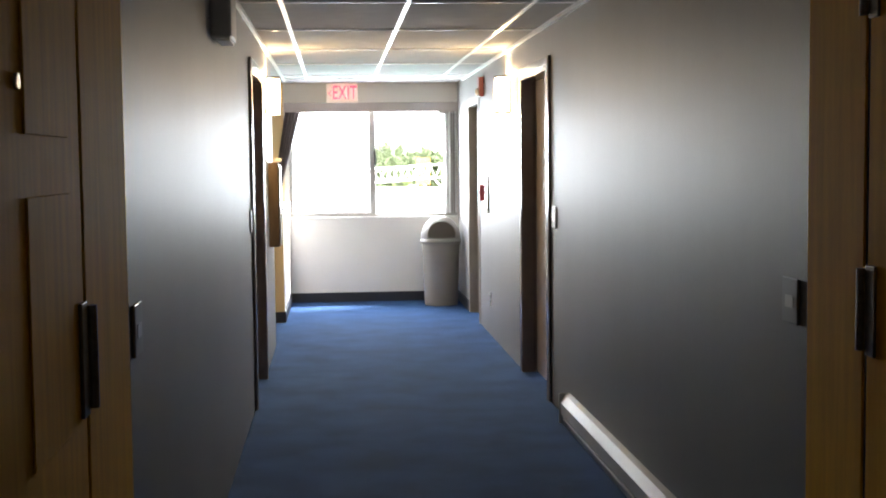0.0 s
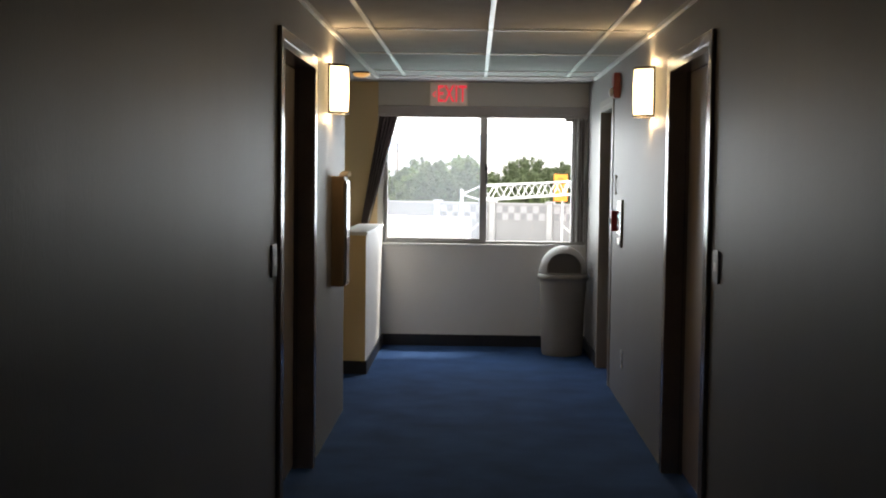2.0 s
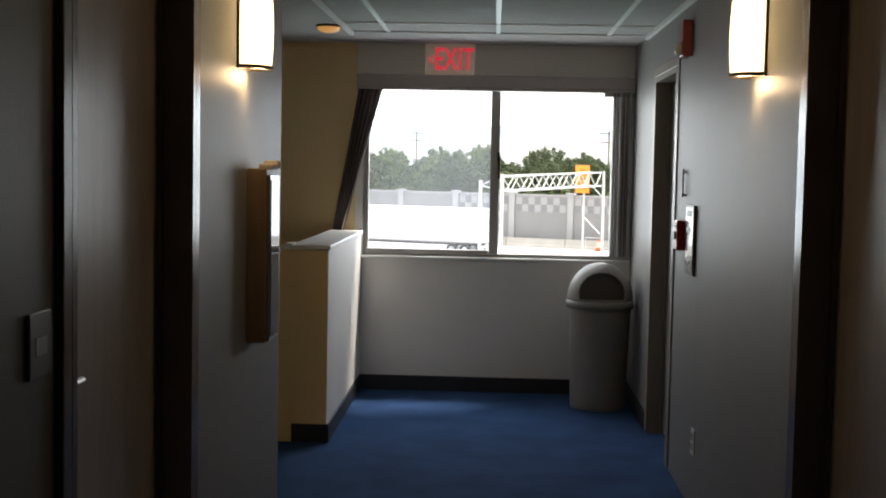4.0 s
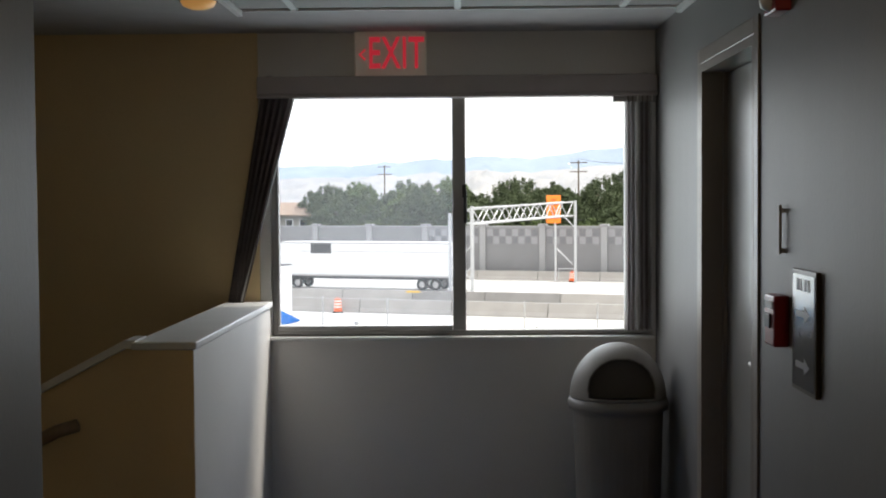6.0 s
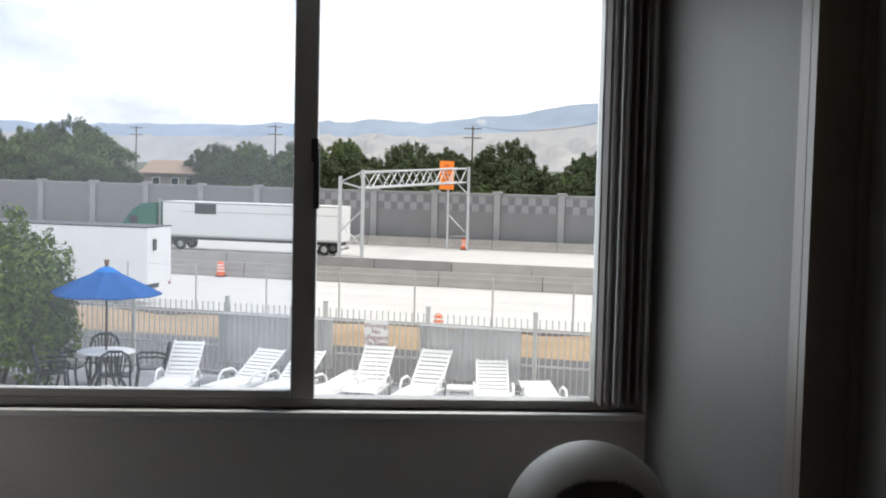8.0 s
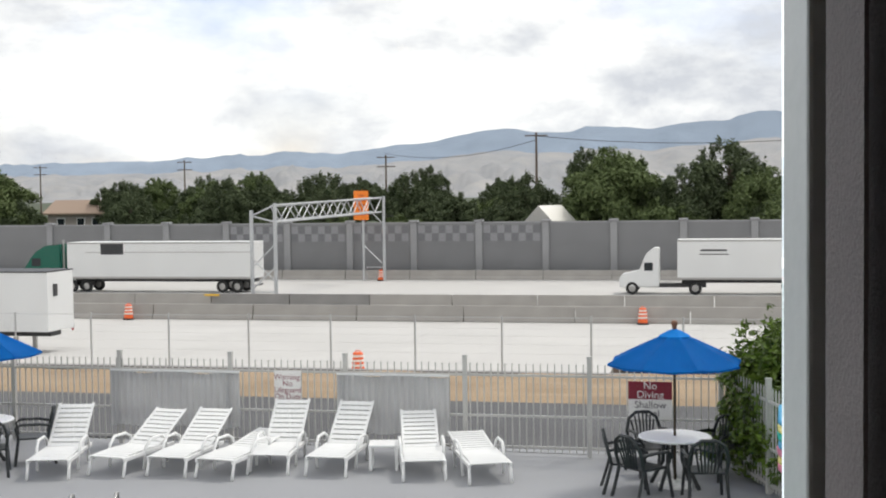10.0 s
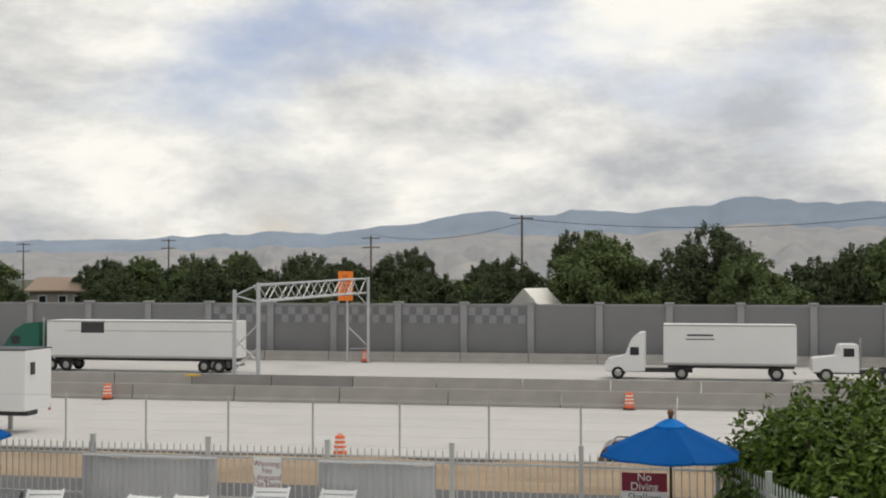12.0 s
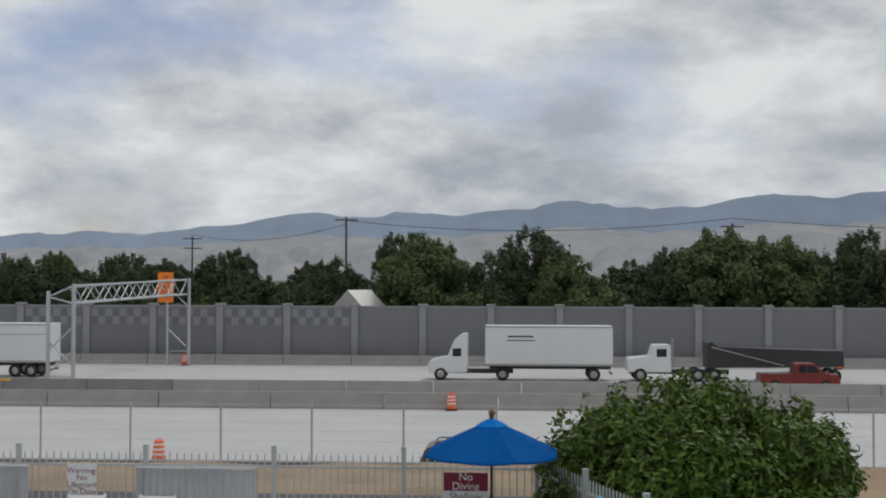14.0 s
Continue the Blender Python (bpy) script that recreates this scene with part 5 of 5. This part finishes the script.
def house(s, d, w, dep, eave, top, rz, roof_mat, wall_mat, label):
    t = thing("house", label, "house", fw(s, d, FZ - 0.3, rz))
    e, p = eave - FZ + 0.3, top - FZ + 0.3
    part("wall", box((-w / 2, -dep / 2, 0), (w / 2, dep / 2, e)), wall_mat, t)
    part("roof", prism([(-dep / 2 - 0.5, e - 0.1), (-dep / 2 - 0.5, e + 0.1), (0, p), (dep / 2 + 0.5, e + 0.1), (dep / 2 + 0.5, e - 0.1)], -w / 2 - 0.5, w / 2 + 0.5, "x"), roof_mat, t)
    for x in (-w * 0.28, w * 0.05, w * 0.3):
        wd = part("window", box((x - 0.55, -dep / 2 - 0.05, e - 1.7), (x + 0.55, -dep / 2 - 0.001, e - 0.5)), WHITE, t)
        part("pane", box((x - 0.45, -dep / 2 - 0.07, e - 1.6), (x + 0.45, -dep / 2 - 0.051, e - 0.6)), CARGLASS, wd)


house(-78.4, 150, 8.0, 7, -0.5, 1.25, 5, ROOF, SIDING, "house with a low tan roof among the trees")
house(-14.0, 116, 2.6, 2.6, -1.4, 0.3, 60, SILVER, SIDING, "small house with a pale gable roof behind the wall")


# ---- vehicles ----
def wheel(t, x, y, r, w=0.28):
    o = part("wheel", lathe([(r * 0.55, -w / 2), (r * 0.95, -w / 2), (r, -w / 3), (r, w / 3), (r * 0.95, w / 2), (r * 0.55, w / 2)], 22), TYRE, t)
    o.matrix_basis = pose(x, y, r, 90, 0, 0)
    part("rim", lathe([(0, -w / 2 + 0.05), (r * 0.3, -w / 2 + 0.02), (r * 0.56, -w / 2 + 0.06), (r * 0.56, w / 2 - 0.06), (0, w / 2 - 0.05)], 16), STEEL, o)


def box_trailer(t, x0, x1, roof, mat=TRUCKW, bogie=2, floor_z=1.15):
    body = part("box", box((x0, -1.3, floor_z), (x1, 1.3, roof), 0.03), mat, t, "white ribbed cargo box")
    part("side_rail", box((x0, -1.33, floor_z - 0.02), (x1, -1.301, floor_z + 0.14)), STEEL, body)
    part("top_rail", box((x0, -1.325, roof - 0.12), (x1, -1.301, roof - 0.01)), STEEL, body)
    part("chassis", box((x0 + 0.3, -0.5, floor_z - 0.3), (x1 - 0.1, 0.5, floor_z - 0.001)), DARKPL, t)
    for k in range(bogie):
        for y in (-1.05, 1.05):
            wheel(t, x1 - 1.4 - 1.25 * k, y, 0.5)
    part("bumper", box((x1 - 0.12, -1.1, 0.5), (x1 - 0.02, 1.1, 0.62)), DARKPL, t)
    return body


semi = thing("semi_truck", "green semi truck with a long white box trailer", "truck", fw(-56.9, 95.5, FZ))
body = box_trailer(semi, 5.6, 21.7, 4.1)
cab_o = [(0.0, 0.6), (0.0, 1.35), (0.25, 1.75), (1.75, 2.0), (2.15, 2.75), (2.7, 3.35), (3.6, 3.85), (4.9, 3.95), (4.9, 0.75), (2.2, 0.6)]
cabp = part("cab", prism(cab_o, -1.2, 1.2, "y", bevel=0.05), TRUCKG, semi, "dark green cab with a sleeper")
part("side_window", box((2.35, -1.215, 2.15), (3.15, -1.2, 2.8), 0.004), CARGLASS, cabp)
part("stripe", box((0.4, -1.212, 1.72), (4.85, -1.2, 1.8)), INKW, cabp, "pale side stripe")
part("windscreen", prism([(1.83, 2.1), (2.2, 2.8), (2.6, 3.2), (2.56, 3.22), (2.14, 2.82), (1.79, 2.1)], -1.0, 1.0), CARGLASS, cabp)
part("exhaust", rod((5.1, -0.9, 1.0), (5.1, -0.9, 4.3), 0.09), STEEL, semi)
part("fuel_tank", rod((2.6, -1.0, 0.72), (4.3, -1.0, 0.72), 0.32, n=16), STEEL, semi)
part("frame_rail", box((0.2, -0.45, 0.55), (7.2, 0.45, 0.82)), DARKPL, semi)
for x in (1.15, 5.9, 7.2):
    for y in (-1.05, 1.05):
        wheel(semi, x, y, 0.5)
for k, (z0, z1) in enumerate(((3.1, 3.6),)):
    part("emblem", box((8.6, -1.312, z0), (10.6, -1.302, z1 + 0.45)), DARKPL, body, "plain dark emblem block")
part("stripe", box((7.2, -1.311, 3.25), (21.5, -1.302, 3.31)), STEEL, body)

bt = thing("box_truck", "white day cab truck with a short white trailer", "truck", fw(-6.2, 95.5, FZ))
box_trailer(bt, 4.3, 13.8, 4.1, bogie=1)
part("cab", prism([(0.0, 0.55), (0.0, 1.25), (0.2, 1.5), (1.5, 1.75), (1.75, 2.5), (1.95, 3.0), (2.5, 3.45), (2.95, 3.5), (2.95, 0.6)], -1.15, 1.15, "y", bevel=0.05), TRUCKW, bt, "white cab with a roof deflector")
part("side_window", box((1.85, -1.165, 1.8), (2.5, -1.15, 2.4), 0.004), CARGLASS, bt)
part("windscreen", prism([(1.52, 1.85), (1.8, 2.5), (1.76, 2.52), (1.48, 1.87)], -1.0, 1.0), CARGLASS, bt)
part("frame_rail", box((0.2, -0.45, 0.5), (6.4, 0.45, 0.8)), DARKPL, bt)
for x in (0.95, 5.6):
    for y in (-1.02, 1.02):
        wheel(bt, x, y, 0.48)
part("text_bar", box((6.0, -1.31, 3.25), (7.9, -1.302, 3.38)), DARKPL, bt)
part("text_bar", box((5.9, -1.31, 2.98), (8.0, -1.302, 3.06)), DARKPL, bt)

du = thing("dump_truck", "white cab truck pulling a long black dump trailer", "truck", fw(8.7, 95.5, FZ))
part("cab", prism([(0.0, 0.7), (0.0, 1.55), (0.15, 1.72), (1.75, 1.85), (1.9, 2.6), (2.05, 2.72), (3.2, 2.72), (3.25, 0.7)], -1.15, 1.15, "y", bevel=0.05), TRUCKW, du, "white long-nosed cab")
part("side_window", box((2.15, -1.165, 1.85), (2.9, -1.15, 2.45), 0.004), CARGLASS, du)
part("frame_rail", box((0.2, -0.45, 0.55), (7.6, 0.45, 0.85)), DARKPL, du)
part("exhaust", rod((3.35, -0.95, 1.0), (3.35, -0.95, 3.2), 0.08), STEEL, du)
part("tub", prism([(5.9, 1.0), (5.9, 2.9), (6.25, 3.0), (6.6, 2.6), (15.8, 2.35), (15.9, 1.2), (13.0, 1.15), (8.0, 1.1)], -1.25, 1.25, "y", bevel=0.04), DARKPL, du, "long black steel tub")
part("draw_bar", rod((6.2, -1.3, 2.6), (11.5, -1.3, 1.25), 0.05), STEEL, du)
for x in (0.95, 5.2, 6.4, 12.9, 14.1, 15.2):
    for y in (-1.05, 1.05):
        wheel(du, x, y, 0.5)

car = thing("sedan_car", "silver sedan car on the highway", "car", fw(-62.6, 95.6, FZ))
part("body", prism([(0.0, 0.3), (0.0, 0.62), (0.15, 0.78), (1.2, 0.92), (1.9, 1.36), (2.3, 1.45), (3.1, 1.44), (3.9, 1.05), (4.55, 0.98), (4.65, 0.6), (4.6, 0.3)], -0.86, 0.86, "y", bevel=0.07), SILVER, car)
part("side_window", prism([(1.45, 0.96), (1.98, 1.3), (2.35, 1.37), (3.0, 1.36), (3.6, 1.05)], -0.872, -0.861), CARGLASS, car)
for x in (0.9, 3.65):
    for y in (-0.76, 0.76):
        wheel(car, x, y, 0.32, 0.2)

pt = thing("parked_trailer", "white box trailer parked on the new concrete", "trailer", fw(-31.65, 57.3, FZ, 180))
pb = box_trailer(pt, -0.0, 13.0, 4.1, bogie=2)
part("roof_edge", box((0, -1.32, 4.1), (13.0, 1.32, 4.16)), DARKPL, pb, "dark roof edge")
part("hatch", box((-0.06, 0.4, 2.9), (-0.005, 0.75, 3.5)), DARKPL, pb, "small dark hatch")
for y in (-0.9, 0.9):
    part("landing_leg", box((1.9, y - 0.08, 0), (2.1, y + 0.08, 0.86)), STEEL, pt)

part("tail_light", box((-0.03, -1.2, 1.0), (-0.005, -1.0, 1.12)), RED, pt, "red tail light")

# brown van with a roof rack on the new concrete
BROWNM = material("van_brown", (0.13, 0.095, 0.075), 0.3, metal=0.3, vary=0.05, bump=0)
van = thing("van", "dark brown van with a roof rack on the concrete", "van", fw(-3.3, 45.0, FZ))
vb = part("body", prism([(0.0, 0.35), (0.02, 1.1), (0.3, 1.75), (0.55, 1.84), (3.1, 1.84), (3.5, 1.7), (4.15, 1.15), (4.95, 0.98), (5.1, 0.7), (5.08, 0.35)], -0.95, 0.95, "y", bevel=0.06), BROWNM, van)
for a in ([(0.45, 1.2), (0.6, 1.65), (1.5, 1.68), (1.5, 1.2)], [(1.6, 1.2), (1.6, 1.68), (2.6, 1.68), (2.6, 1.2)], [(2.7, 1.2), (2.7, 1.68), (3.25, 1.65), (3.85, 1.2)]):
    part("side_window", prism(a, -0.962, -0.951), CARGLASS, vb)
for y in (-0.7, 0.7):
    part("rack_rail", tube([(0.6, y, 1.85), (0.7, y, 1.95), (2.9, y, 1.95), (3.0, y, 1.85)], 0.025, 6), DARKPL, van)
for x in (1.0, 1.8, 2.6):
    part("rack_bar", rod((x, -0.7, 1.95), (x, 0.7, 1.95), 0.02, n=6), DARKPL, van)
part("bumper", box((-0.08, -0.9, 0.4), (-0.001, 0.9, 0.62), 0.02), DARKPL, van)
part("door_handle", box((2.35, -0.975, 1.05), (2.55, -0.951, 1.09)), STEEL, vb)
for x in (0.95, 4.1):
    for y in (-0.85, 0.85):
        wheel(van, x, y, 0.34, 0.22)

# red pickup in the near lane of the highway
REDCAR = material("pickup_red", (0.20, 0.025, 0.02), 0.35, vary=0.08, bump=0)
pk_t = thing("pickup_truck", "dark red pickup truck with an open bed", "pickup", fw(17.2, 88.5, FZ))
pbd = part("body", prism([(0.0, 0.5), (0.0, 1.15), (2.35, 1.15), (2.4, 1.8), (2.75, 1.88), (3.7, 1.86), (4.25, 1.2), (5.3, 1.08), (5.4, 0.5)], -0.95, 0.95, "y", bevel=0.04), REDCAR, pk_t)
part("side_window", prism([(2.55, 1.25), (2.6, 1.72), (3.05, 1.74), (3.05, 1.25)], -0.962, -0.951), CARGLASS, pbd)
part("side_window", prism([(3.12, 1.25), (3.12, 1.74), (3.6, 1.74), (4.0, 1.25)], -0.962, -0.951), CARGLASS, pbd)
part("bed_floor", box((0.08, -0.85, 1.151), (2.3, 0.85, 1.157)), DARKPL, pbd, "dark open bed")
part("bumper", box((-0.1, -0.9, 0.5), (-0.001, 0.9, 0.68), 0.02), STEEL, pk_t)
for x in (0.95, 4.4):
    for y in (-0.85, 0.85):
        wheel(pk_t, x, y, 0.38, 0.24)
